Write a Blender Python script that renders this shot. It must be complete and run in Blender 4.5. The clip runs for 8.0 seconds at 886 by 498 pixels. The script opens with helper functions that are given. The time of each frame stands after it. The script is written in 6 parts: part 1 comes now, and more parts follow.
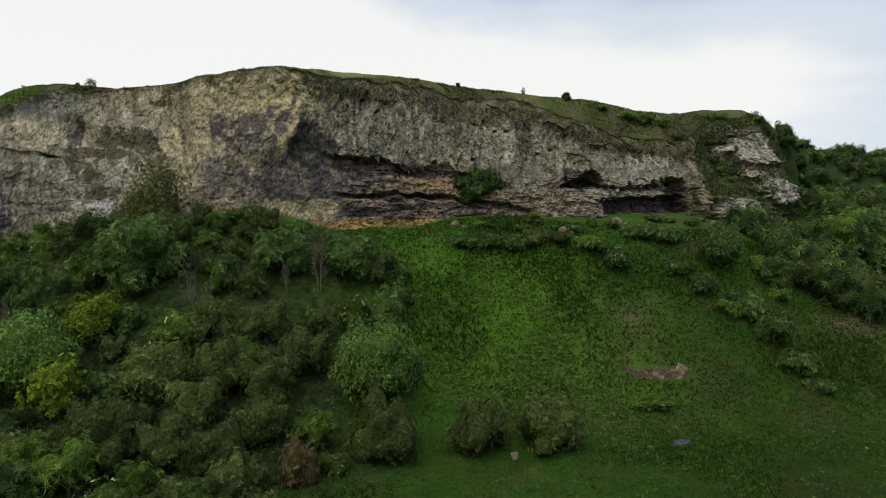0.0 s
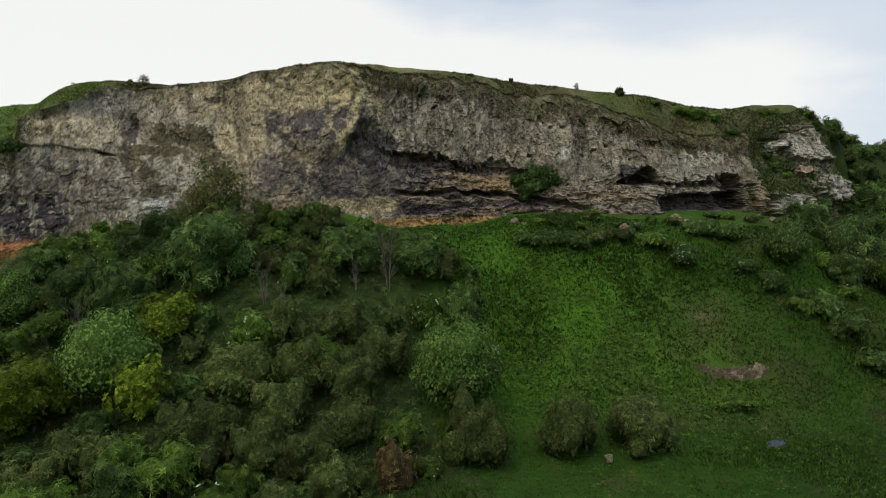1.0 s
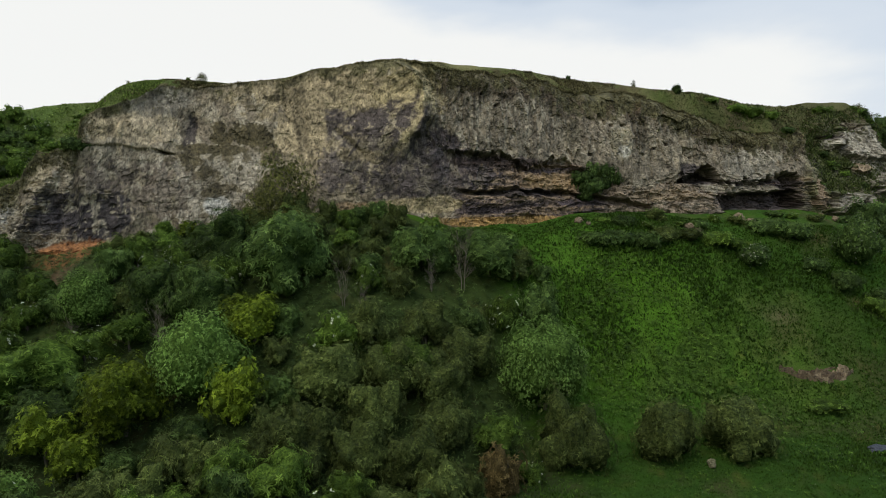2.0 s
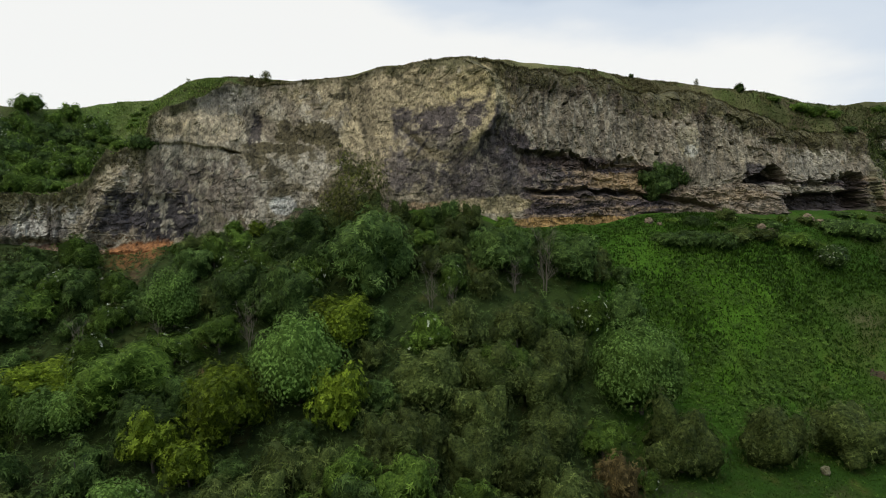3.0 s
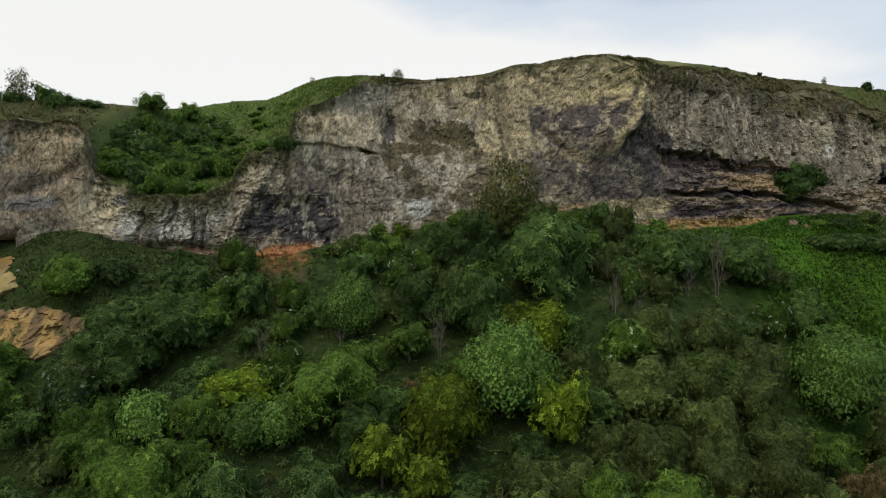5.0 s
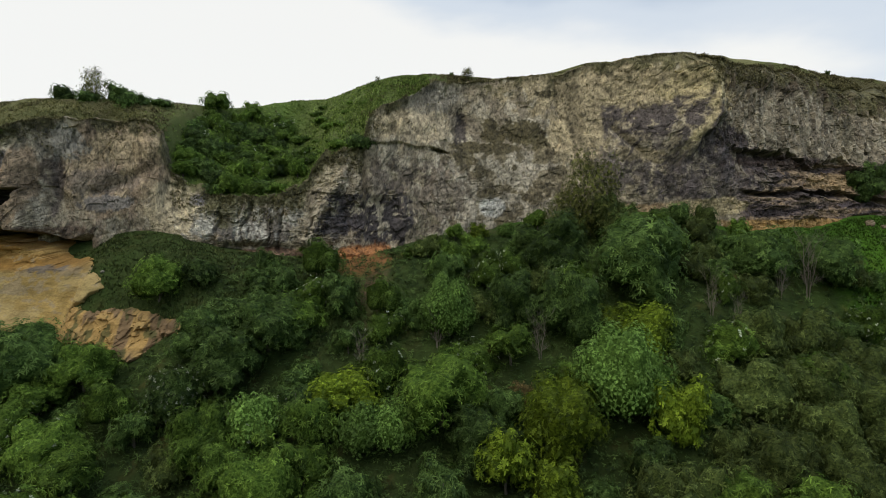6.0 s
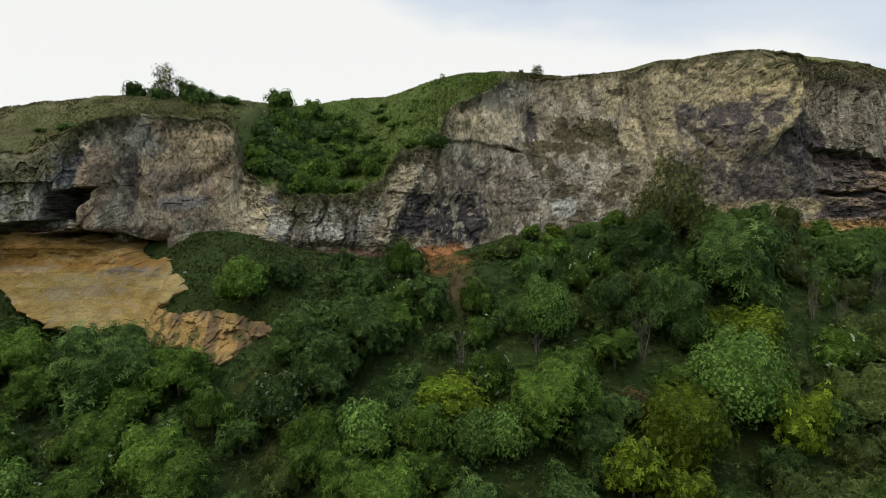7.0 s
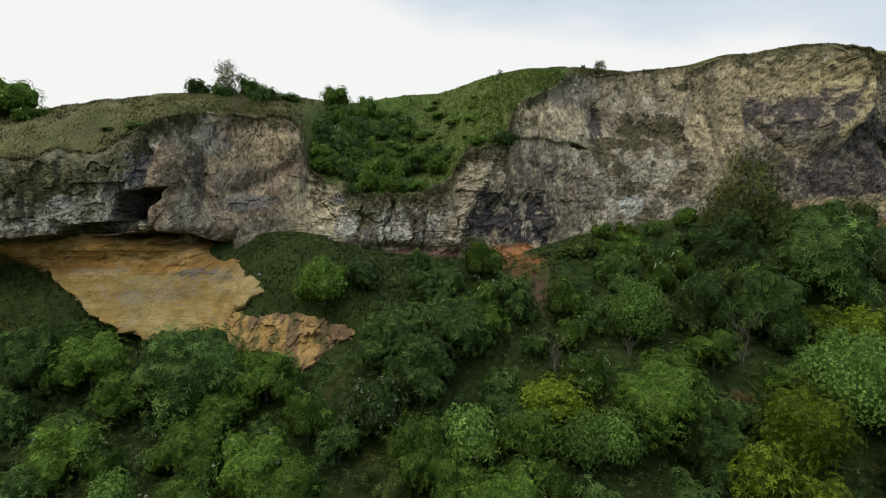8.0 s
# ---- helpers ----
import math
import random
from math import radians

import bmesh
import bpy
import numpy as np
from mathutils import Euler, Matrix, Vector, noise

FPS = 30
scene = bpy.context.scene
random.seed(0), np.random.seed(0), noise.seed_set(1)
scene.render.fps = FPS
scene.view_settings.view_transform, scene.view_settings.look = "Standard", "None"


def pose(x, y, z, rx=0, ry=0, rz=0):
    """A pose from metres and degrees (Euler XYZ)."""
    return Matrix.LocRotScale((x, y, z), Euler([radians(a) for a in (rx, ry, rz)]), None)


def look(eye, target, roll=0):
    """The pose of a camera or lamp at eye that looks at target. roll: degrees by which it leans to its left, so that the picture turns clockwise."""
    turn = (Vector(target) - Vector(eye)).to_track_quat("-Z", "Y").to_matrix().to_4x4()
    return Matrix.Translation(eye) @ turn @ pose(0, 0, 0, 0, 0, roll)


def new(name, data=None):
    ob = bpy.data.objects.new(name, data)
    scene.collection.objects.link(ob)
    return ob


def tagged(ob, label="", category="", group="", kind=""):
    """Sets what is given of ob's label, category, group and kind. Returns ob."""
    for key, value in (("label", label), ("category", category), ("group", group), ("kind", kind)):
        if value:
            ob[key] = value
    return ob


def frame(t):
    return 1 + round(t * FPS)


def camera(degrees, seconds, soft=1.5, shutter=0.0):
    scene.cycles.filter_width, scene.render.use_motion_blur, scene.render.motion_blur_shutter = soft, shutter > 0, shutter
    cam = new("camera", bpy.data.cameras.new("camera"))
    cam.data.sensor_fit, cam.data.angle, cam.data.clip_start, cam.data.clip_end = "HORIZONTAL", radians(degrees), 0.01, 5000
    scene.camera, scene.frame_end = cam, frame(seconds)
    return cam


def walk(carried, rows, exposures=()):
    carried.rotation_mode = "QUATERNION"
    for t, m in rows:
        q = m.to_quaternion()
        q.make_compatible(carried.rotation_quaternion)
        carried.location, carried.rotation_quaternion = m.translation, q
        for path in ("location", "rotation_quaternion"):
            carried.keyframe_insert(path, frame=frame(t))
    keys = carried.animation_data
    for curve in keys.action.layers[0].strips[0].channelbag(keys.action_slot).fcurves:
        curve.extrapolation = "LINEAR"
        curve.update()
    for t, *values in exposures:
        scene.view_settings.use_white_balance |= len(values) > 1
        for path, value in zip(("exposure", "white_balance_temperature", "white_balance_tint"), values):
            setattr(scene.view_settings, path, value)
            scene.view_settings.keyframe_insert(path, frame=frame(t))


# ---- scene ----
cam = camera(75.3, 8.0, soft=0.9)
PATH = [
    (0, (-0.511, -0.356, 18.192), (-0.231, 39.541, 15.195), -0.1),
    (0.5, (-3.521, 0.187, 18.087), (-3.301, 40.079, 15.049), -0.2),
    (1, (-6.795, 0.688, 18.030), (-6.655, 40.556, 14.955), -0.3),
    (1.5, (-9.963, 1.145, 18.004), (-9.903, 41.032, 14.906), -0.3),
    (1.7, (-11.299, 1.335, 17.998), (-11.279, 41.224, 14.921), -0.4),
    (2.8, (-19.082, 2.336, 18.097), (-19.142, 42.220, 14.980), -0.3),
    (3, (-20.472, 2.543, 18.103), (-20.552, 42.428, 14.986), -0.3),
    (3.5, (-23.927, 2.949, 18.169), (-24.007, 42.816, 15.074), -0.3),
    (3.6, (-24.647, 3.030, 18.173), (-24.787, 42.913, 15.036), -0.3),
    (4, (-27.587, 3.340, 18.221), (-27.727, 43.227, 15.124), -0.3),
    (4.5, (-31.065, 3.693, 18.310), (-31.225, 43.580, 15.212), -0.3),
    (4.7, (-32.466, 3.864, 18.318), (-32.646, 43.731, 15.223), -0.3),
    (5.8, (-40.140, 4.598, 18.259), (-40.540, 44.493, 15.241), -0.3),
    (6, (-41.544, 4.766, 18.265), (-41.964, 44.640, 15.249), -0.3),
    (6.5, (-44.915, 5.165, 18.353), (-45.375, 45.054, 15.275), -0.2),
    (7, (-48.557, 5.662, 18.468), (-49.017, 45.524, 15.313), -0.2),
    (7.5, (-51.910, 6.214, 18.520), (-52.330, 46.089, 15.303), -0.4),
    (8, (-54.913, 6.781, 18.521), (-55.253, 46.652, 15.264), -0.5),
]
walk(cam, [(t, look(eye, target, roll)) for t, eye, target, roll in PATH])

# ---- sky and light: a bright overcast sky, the sun veiled behind cloud ----
world = bpy.data.worlds.new("sky")
scene.world = world
world.use_nodes = True
wt = world.node_tree
wt.nodes.clear()


def wnode(kind, **values):
    n = wt.nodes.new(kind)
    for key, value in values.items():
        n.inputs[key].default_value = value
    return n


w_out = wt.nodes.new("ShaderNodeOutputWorld")
w_coord = wt.nodes.new("ShaderNodeTexCoord")
SUN_EL, SUN_ROT = radians(64), radians(-160)
w_sky = wt.nodes.new("ShaderNodeTexSky")
w_sky.sky_type, w_sky.sun_disc = "NISHITA", False
w_sky.sun_elevation, w_sky.sun_rotation = SUN_EL, SUN_ROT
w_blue = wt.nodes.new("ShaderNodeVectorMath")
w_blue.operation = "SCALE"
w_blue.inputs[3].default_value = 0.09
wt.links.new(w_sky.outputs[0], w_blue.inputs[0])
# cloud layer: bright white, thinning to grey-blue banks
w_map = wt.nodes.new("ShaderNodeMapping")
w_map.inputs["Scale"].default_value = (1.1, 1.1, 3.2)
w_map.inputs["Location"].default_value = (0.35, 0.2, 0.1)
wt.links.new(w_coord.outputs["Generated"], w_map.inputs[0])
w_noise = wnode("ShaderNodeTexNoise", Scale=1.6, Detail=6.0, Roughness=0.5)
wt.links.new(w_map.outputs[0], w_noise.inputs["Vector"])
w_sep = wt.nodes.new("ShaderNodeSeparateXYZ")
wt.links.new(w_coord.outputs["Generated"], w_sep.inputs[0])
w_side = wnode("ShaderNodeMapRange")      # the cloud is thinner towards +x
for i, value in enumerate((-0.35, 0.6, -0.45, 0.50)):
    w_side.inputs[1 + i].default_value = value
wt.links.new(w_sep.outputs["X"], w_side.inputs[0])
w_high = wnode("ShaderNodeMapRange")      # and higher up
for i, value in enumerate((0.19, 0.36, -0.34, 0.34)):
    w_high.inputs[1 + i].default_value = value
wt.links.new(w_sep.outputs["Z"], w_high.inputs[0])
w_add = wt.nodes.new("ShaderNodeMath")
wt.links.new(w_noise.outputs[0], w_add.inputs[0])
wt.links.new(w_side.outputs[0], w_add.inputs[1])
w_add2 = wt.nodes.new("ShaderNodeMath")
wt.links.new(w_add.outputs[0], w_add2.inputs[0])
wt.links.new(w_high.outputs[0], w_add2.inputs[1])
w_ramp = wt.nodes.new("ShaderNodeValToRGB")
w_ramp.color_ramp.interpolation = "EASE"
w_ramp.color_ramp.elements[0].position, w_ramp.color_ramp.elements[0].color = 0.42, (0.985, 0.985, 0.955, 1)
w_ramp.color_ramp.elements[1].position, w_ramp.color_ramp.elements[1].color = 0.95, (0.40, 0.51, 0.67, 1)
mid = w_ramp.color_ramp.elements.new(0.66)
mid.color = (0.72, 0.79, 0.87, 1)
wt.links.new(w_add2.outputs[0], w_ramp.inputs[0])
# an overcast dome is brighter towards the zenith
w_zen = wnode("ShaderNodeMapRange")
for i, value in enumerate((0.32, 0.9, 1.0, 1.7)):
    w_zen.inputs[1 + i].default_value = value
wt.links.new(w_sep.outputs["Z"], w_zen.inputs[0])
w_dome = wt.nodes.new("ShaderNodeVectorMath")
w_dome.operation = "SCALE"
wt.links.new(w_ramp.outputs[0], w_dome.inputs[0])
wt.links.new(w_zen.outputs[0], w_dome.inputs[3])
w_mix = wt.nodes.new("ShaderNodeMix")
w_mix.data_type = "RGBA"
w_mix.inputs[0].default_value = 0.9
wt.links.new(w_blue.outputs[0], w_mix.inputs[6])
wt.links.new(w_dome.outputs[0], w_mix.inputs[7])
w_back = wnode("ShaderNodeBackground", Strength=1.0)
wt.links.new(w_mix.outputs[2], w_back.inputs[0])
wt.links.new(w_back.outputs[0], w_out.inputs[0])

sun = new("sun", bpy.data.lights.new("sun", "SUN"))
sun.data.energy, sun.data.angle, sun.data.color = 1.25, radians(36), (1.0, 0.95, 0.86)
sun.matrix_world = look((-38, 10.5, 119), (-20, 60, 10))

# ---- materials ----
def material(name):
    m = bpy.data.materials.new(name)
    m.use_nodes = True
    t = m.node_tree
    t.nodes.clear()
    out, shade = t.nodes.new("ShaderNodeOutputMaterial"), t.nodes.new("ShaderNodeBsdfPrincipled")
    t.links.new(shade.outputs[0], out.inputs[0])
    shade.inputs["Specular IOR Level"].default_value = 0.25
    return m, t, shade


def tex(t, kind, scale, detail=4.0, rough=0.55, stretch=(1, 1, 1), coord="Object"):
    c, mp = t.nodes.new("ShaderNodeTexCoord"), t.nodes.new("ShaderNodeMapping")
    mp.inputs["Scale"].default_value = stretch
    n = t.nodes.new(kind)
    n.inputs["Scale"].default_value = scale
    if kind == "ShaderNodeTexNoise":
        n.inputs["Detail"].default_value, n.inputs["Roughness"].default_value = detail, rough
    t.links.new(c.outputs[coord], mp.inputs[0])
    t.links.new(mp.outputs[0], n.inputs["Vector"])
    return n.outputs[0]


def ranged(t, value, a, b, c, d):
    n = t.nodes.new("ShaderNodeMapRange")
    for i, v in enumerate((a, b, c, d)):
        n.inputs[1 + i].default_value = v
    t.links.new(value, n.inputs[0])
    return n.outputs[0]


def times(t, colour, value):
    n = t.nodes.new("ShaderNodeVectorMath")
    n.operation = "SCALE"
    t.links.new(colour, n.inputs[0])
    t.links.new(value, n.inputs[3])
    return n.outputs[0]


def mixed(t, factor, a, b):
    n = t.nodes.new("ShaderNodeMix")
    n.data_type = "RGBA"
    for socket, v in ((n.inputs[0], factor), (n.inputs[6], a), (n.inputs[7], b)):
        if isinstance(v, (int, float)):
            socket.default_value = v
        elif isinstance(v, tuple):
            socket.default_value = (*v, 1)
        else:
            t.links.new(v, socket)
    return n.outputs[2]


def bumped(t, shade, heights, strength, distance):
    total = heights[0]
    for h in heights[1:]:
        n = t.nodes.new("ShaderNodeMath")
        t.links.new(total, n.inputs[0])
        t.links.new(h, n.inputs[1])
        total = n.outputs[0]
    b = t.nodes.new("ShaderNodeBump")
    b.inputs["Strength"].default_value, b.inputs["Distance"].default_value = strength, distance
    t.links.new(total, b.inputs["Height"])
    t.links.new(b.outputs[0], shade.inputs["Normal"])


def attribute(t, name):
    n = t.nodes.new("ShaderNodeAttribute")
    n.attribute_name = name
    return n.outputs["Color"]


def rock_material():
    m, t, s = material("weathered_rock")
    grain = tex(t, "ShaderNodeTexNoise", 5.5, 7, 0.7, (1.25, 1.25, 0.6))
    patch = tex(t, "ShaderNodeTexNoise", 0.9, 5, 0.6)
    speck = tex(t, "ShaderNodeTexNoise", 17.0, 3, 0.6)
    col = times(t, attribute(t, "tint"), ranged(t, grain, 0.32, 0.68, 0.6, 1.4))
    col = times(t, col, ranged(t, patch, 0.3, 0.7, 0.82, 1.16))
    pits = tex(t, "ShaderNodeTexNoise", 3.4, 8, 0.75, (1.1, 1.1, 0.8))
    col = times(t, col, ranged(t, pits, 0.38, 0.47, 0.36, 1.06))
    pale = ranged(t, speck, 0.6, 0.72, 0.0, 0.35)
    col = mixed(t, pale, col, (0.5, 0.47, 0.4))
    t.links.new(col, s.inputs["Base Color"])
    s.inputs["Roughness"].default_value = 0.9
    bumped(t, s, (grain, tex(t, "ShaderNodeTexNoise", 2.6, 7, 0.68, (1.2, 1.2, 0.7))), 0.5, 0.06)
    return m


def sand_material():
    m, t, s = material("bare_sand")
    grain = tex(t, "ShaderNodeTexNoise", 6.0, 6, 0.65, (1, 1, 1.6))
    patch = tex(t, "ShaderNodeTexNoise", 0.7, 5, 0.6, (1, 1, 2.5))
    col = times(t, attribute(t, "tint"), ranged(t, grain, 0.3, 0.7, 0.78, 1.2))
    col = times(t, col, ranged(t, patch, 0.3, 0.7, 0.85, 1.12))
    t.links.new(col, s.inputs["Base Color"])
    s.inputs["Roughness"].default_value = 0.95
    bumped(t, s, (grain,), 0.6, 0.08)
    return m


def ground_material():
    m, t, s = material("meadow_ground")
    s.inputs["Specular IOR Level"].default_value = 0.1
    fine = tex(t, "ShaderNodeTexNoise", 7.0, 6, 0.7)
    wide = tex(t, "ShaderNodeTexNoise", 0.55, 5, 0.6)
    col = times(t, attribute(t, "tint"), ranged(t, fine, 0.3, 0.7, 0.68, 1.28))
    col = times(t, col, ranged(t, wide, 0.3, 0.7, 0.8, 1.16))
    t.links.new(col, s.inputs["Base Color"])
    s.inputs["Roughness"].default_value = 0.95
    bumped(t, s, (fine,), 0.9, 0.2)
    return m


def leaf_material(name, a, b, light=0.32, low=0.50, high=1.38):
    """Leaves that vary from leaf to leaf between two greens, and a little from plant to plant."""
    m, t, s = material(name)
    geo, info = t.nodes.new("ShaderNodeNewGeometry"), t.nodes.new("ShaderNodeObjectInfo")
    col = mixed(t, ranged(t, geo.outputs["Random Per Island"], 0, 1, 0.0, 1.0), a, b)
    col = times(t, col, ranged(t, geo.outputs["Random Per Island"], 0, 1, low, high))
    col = times(t, col, ranged(t, info.outputs["Random"], 0, 1, 0.52, 1.18))
    col = times(t, col, ranged(t, tex(t, "ShaderNodeTexNoise", 1.6, 3, 0.6), 0.3, 0.7, 0.55, 1.35))
    t.links.new(col, s.inputs["Base Color"])
    s.inputs["Roughness"].default_value = 0.6
    s.inputs["Specular IOR Level"].default_value = 0.12
    thin = t.nodes.new("ShaderNodeBsdfTranslucent")
    t.links.new(times(t, col, ranged(t, geo.outputs["Random Per Island"], 0, 1, 1.0, 1.4)), thin.inputs[0])
    both = t.nodes.new("ShaderNodeMixShader")
    both.inputs[0].default_value = light
    out = next(n for n in t.nodes if n.type == "OUTPUT_MATERIAL")
    t.links.new(s.outputs[0], both.inputs[1])
    t.links.new(thin.outputs[0], both.inputs[2])
    t.links.new(both.outputs[0], out.inputs[0])
    return m


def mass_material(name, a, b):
    """The close-packed inner foliage of a crown, its leaf greens darkened as painted shade."""
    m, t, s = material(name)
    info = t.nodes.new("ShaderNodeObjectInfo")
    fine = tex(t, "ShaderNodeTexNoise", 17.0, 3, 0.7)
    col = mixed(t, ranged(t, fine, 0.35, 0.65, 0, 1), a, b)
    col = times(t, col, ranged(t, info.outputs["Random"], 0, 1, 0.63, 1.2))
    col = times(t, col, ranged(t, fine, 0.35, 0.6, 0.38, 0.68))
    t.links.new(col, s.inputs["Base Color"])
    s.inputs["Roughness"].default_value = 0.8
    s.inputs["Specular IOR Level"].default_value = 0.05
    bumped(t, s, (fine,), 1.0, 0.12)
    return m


def plain_material(name, colour, rough=0.8, scale=6.0, low=0.7, high=1.25):
    m, t, s = material(name)
    n = tex(t, "ShaderNodeTexNoise", scale, 5, 0.6)
    rgb = t.nodes.new("ShaderNodeRGB")
    rgb.outputs[0].default_value = (*colour, 1)
    t.links.new(times(t, rgb.outputs[0], ranged(t, n, 0.3, 0.7, low, high)), s.inputs["Base Color"])
    s.inputs["Roughness"].default_value = rough
    bumped(t, s, (n,), 0.4, 0.05)
    return m


ROCK, SAND, GROUND = rock_material(), sand_material(), ground_material()
BARK = plain_material("bark", (0.10, 0.085, 0.065), 0.9)
TWIG = plain_material("dry_twigs", (0.16, 0.14, 0.105), 0.9)
STONE = plain_material("pale_stone", (0.23, 0.205, 0.155), 0.9)

# ---- the lie of the land ----
def lattice(i, j, k, seed):
    h = (i * 374761393 + j * 668265263 + k * 1274126177 + seed * 974711) & 0xFFFFFFFF
    h = ((h ^ (h >> 13)) * 1274126177) & 0xFFFFFFFF
    return ((h ^ (h >> 16)) & 0xFFFFFF) / 0xFFFFFF


def vnoise(x, y, z=0.0, seed=0):
    """Smooth value noise, 0 to 1, on arrays."""
    x, y, z = np.broadcast_arrays(np.asarray(x, float), np.asarray(y, float), np.asarray(z, float))
    i, j, k = (np.floor(a).astype(np.int64) for a in (x, y, z))
    u, v, w = (a - np.floor(a) for a in (x, y, z))
    u, v, w = (a * a * (3 - 2 * a) for a in (u, v, w))
    total = 0
    for a in (0, 1):
        for b in (0, 1):
            for c in (0, 1):
                total = total + lattice(i + a, j + b, k + c, seed) * (u if a else 1 - u) * (v if b else 1 - v) * (w if c else 1 - w)
    return total


def fbm(x, y, z=0.0, seed=0, octaves=4, rough=0.5):
    """Layered noise, about -1 to 1."""
    total, size, norm = 0, 1.0, 0
    for o in range(octaves):
        f = 2.0 ** o
        total = total + size * (2 * vnoise(np.asarray(x) * f + 17.3 * o, np.asarray(y) * f + 5.1 * o, np.asarray(z) * f, seed + o) - 1)
        norm += size
        size *= rough
    return total / norm * 1.6


def facets(x, y, seed=0, tilt=1.0):
    """Angular broken faces on arrays: flat chips, each with a step and a tilt of its own, about -1 to 1."""
    i, j = np.floor(x).astype(np.int64), np.floor(y).astype(np.int64)
    f1, height = np.full(np.shape(x), 9.0), np.zeros(np.shape(x))
    for a in (-1, 0, 1):
        for b in (-1, 0, 1):
            dx = x - (i + a + lattice(i + a, j + b, 1, seed))
            dy = y - (j + b + lattice(i + a, j + b, 2, seed))
            d = np.abs(dx) * 0.6 + np.abs(dy) * 0.6 + 0.5 * np.hypot(dx, dy)
            h = 2 * lattice(i + a, j + b, 3, seed) - 1 + tilt * 2.4 * ((lattice(i + a, j + b, 4, seed) - 0.5) * dx + (lattice(i + a, j + b, 5, seed) - 0.5) * dy)
            near = d < f1
            height = np.where(near, h, height)
            f1 = np.where(near, d, f1)
    return height


def line(*pairs):
    """A smooth curve through (x, value) pairs."""
    xs, ys = np.array([p[0] for p in pairs], float), np.array([p[1] for p in pairs], float)
    return lambda x: np.interp(x, xs, ys)


def smooth(a, b, x):
    q = np.clip((np.asarray(x, float) - a) / (b - a), 0, 1)
    return q * q * (3 - 2 * q)


def hump(x, z, x0, z0, rx, rz):
    return np.exp(-((x - x0) / rx) ** 2 - ((z - z0) / rz) ** 2)


# foot of the cliff: depth and height; lip of the cliff; crest of the hill behind it
BASE_Y = line((-110, 46), (-86, 48), (-80, 48.6), (-78.4, 48.9), (-77.5, 50.6), (-76, 52), (-75.4, 53.4), (-74, 54.6), (-70, 56.0), (-66, 55.6), (-62, 55.8),
              (-56, 56.6), (-50, 57.2), (-44, 60), (-37, 62.2), (-25, 63.2), (-15, 63.2), (-7, 62.9), (1, 66), (12, 68),
              (20, 70), (28, 72), (36, 73), (44, 75), (52, 80), (70, 84))
BASE_Z = line((-110, 16), (-86, 16.2), (-78, 16.5), (-75.5, 16.2), (-74, 15.4), (-72, 16.5), (-69, 17.3), (-64, 15.1), (-60, 14.4),
              (-56, 13.8), (-50, 13.2), (-44, 15), (-36, 16.4), (-22.6, 17.6), (-17.7, 17.3), (-12, 15.7), (-4, 15.7), (0.3, 16.8),
              (8, 17.3), (18, 16.8), (30, 17.2), (34, 16.5), (40, 15), (46, 15.5), (52, 17), (70, 17))
LIP_Y = line((-110, 46.4), (-86, 48.6), (-80, 49.4), (-78.3, 50.4), (-77, 52.8), (-74, 55.3), (-71.4, 57.1), (-68, 58), (-64, 57.2), (-59, 57.6), (-55.7, 58),
             (-50, 58.7), (-48.4, 59.6), (-46, 61.1), (-40, 65), (-27, 65), (-17.5, 63.6), (-14.3, 63), (-10, 64.5), (0, 69), (16, 72),
             (29, 74.2), (32, 76.3), (36, 79.3), (41, 81.4), (46, 83.2), (50, 85), (70, 86))
LIP_LINE = line((-110, 21), (-87, 22), (-84.1, 22.7), (-81.4, 22.4), (-80.1, 23.3), (-78.8, 24.1), (-76.9, 25.4), (-73.5, 26.1), (-69.3, 26.1), (-67.7, 25.2), (-67.2, 21.4),
                (-66.4, 20.7), (-64.4, 19.9), (-62.4, 19.2), (-59.5, 19.1), (-56.5, 19.8), (-54.5, 21.3), (-53, 23.5), (-50.4, 23.8), (-49.6, 24.1), (-49.1, 26.6), (-47.7, 28.0),
                (-44.9, 29.3), (-43, 30.5), (-36.8, 31.2), (-30.5, 31.6), (-27.3, 32.6), (-17.5, 33.3), (-15.6, 32.9), (-10.4, 32.4), (-5.5, 32.5), (-1.6, 32.1), (1.1, 31.5),
                (4.5, 30.9), (8.1, 31.3), (12.5, 30.6), (15.2, 29.3), (19.2, 28.3), (22.2, 27.2), (26.8, 26.8), (29.9, 26.6), (32, 27), (35, 28.7), (38, 29.9), (41, 30.6), (44.5, 30.9),
                (47, 29.4), (49.5, 26), (51.5, 20.5), (53, 18), (70, 18))


def LIP_Z(x):
    return LIP_LINE(x) + (0.34 - 0.1 * hump(x, 0, -30, 0, 15, 1) + 0.5 * hump(x, 0, -59, 0, 7, 1)) * fbm(np.asarray(x, float) * 0.55, 4.4, 0, 28, 4, 0.6)


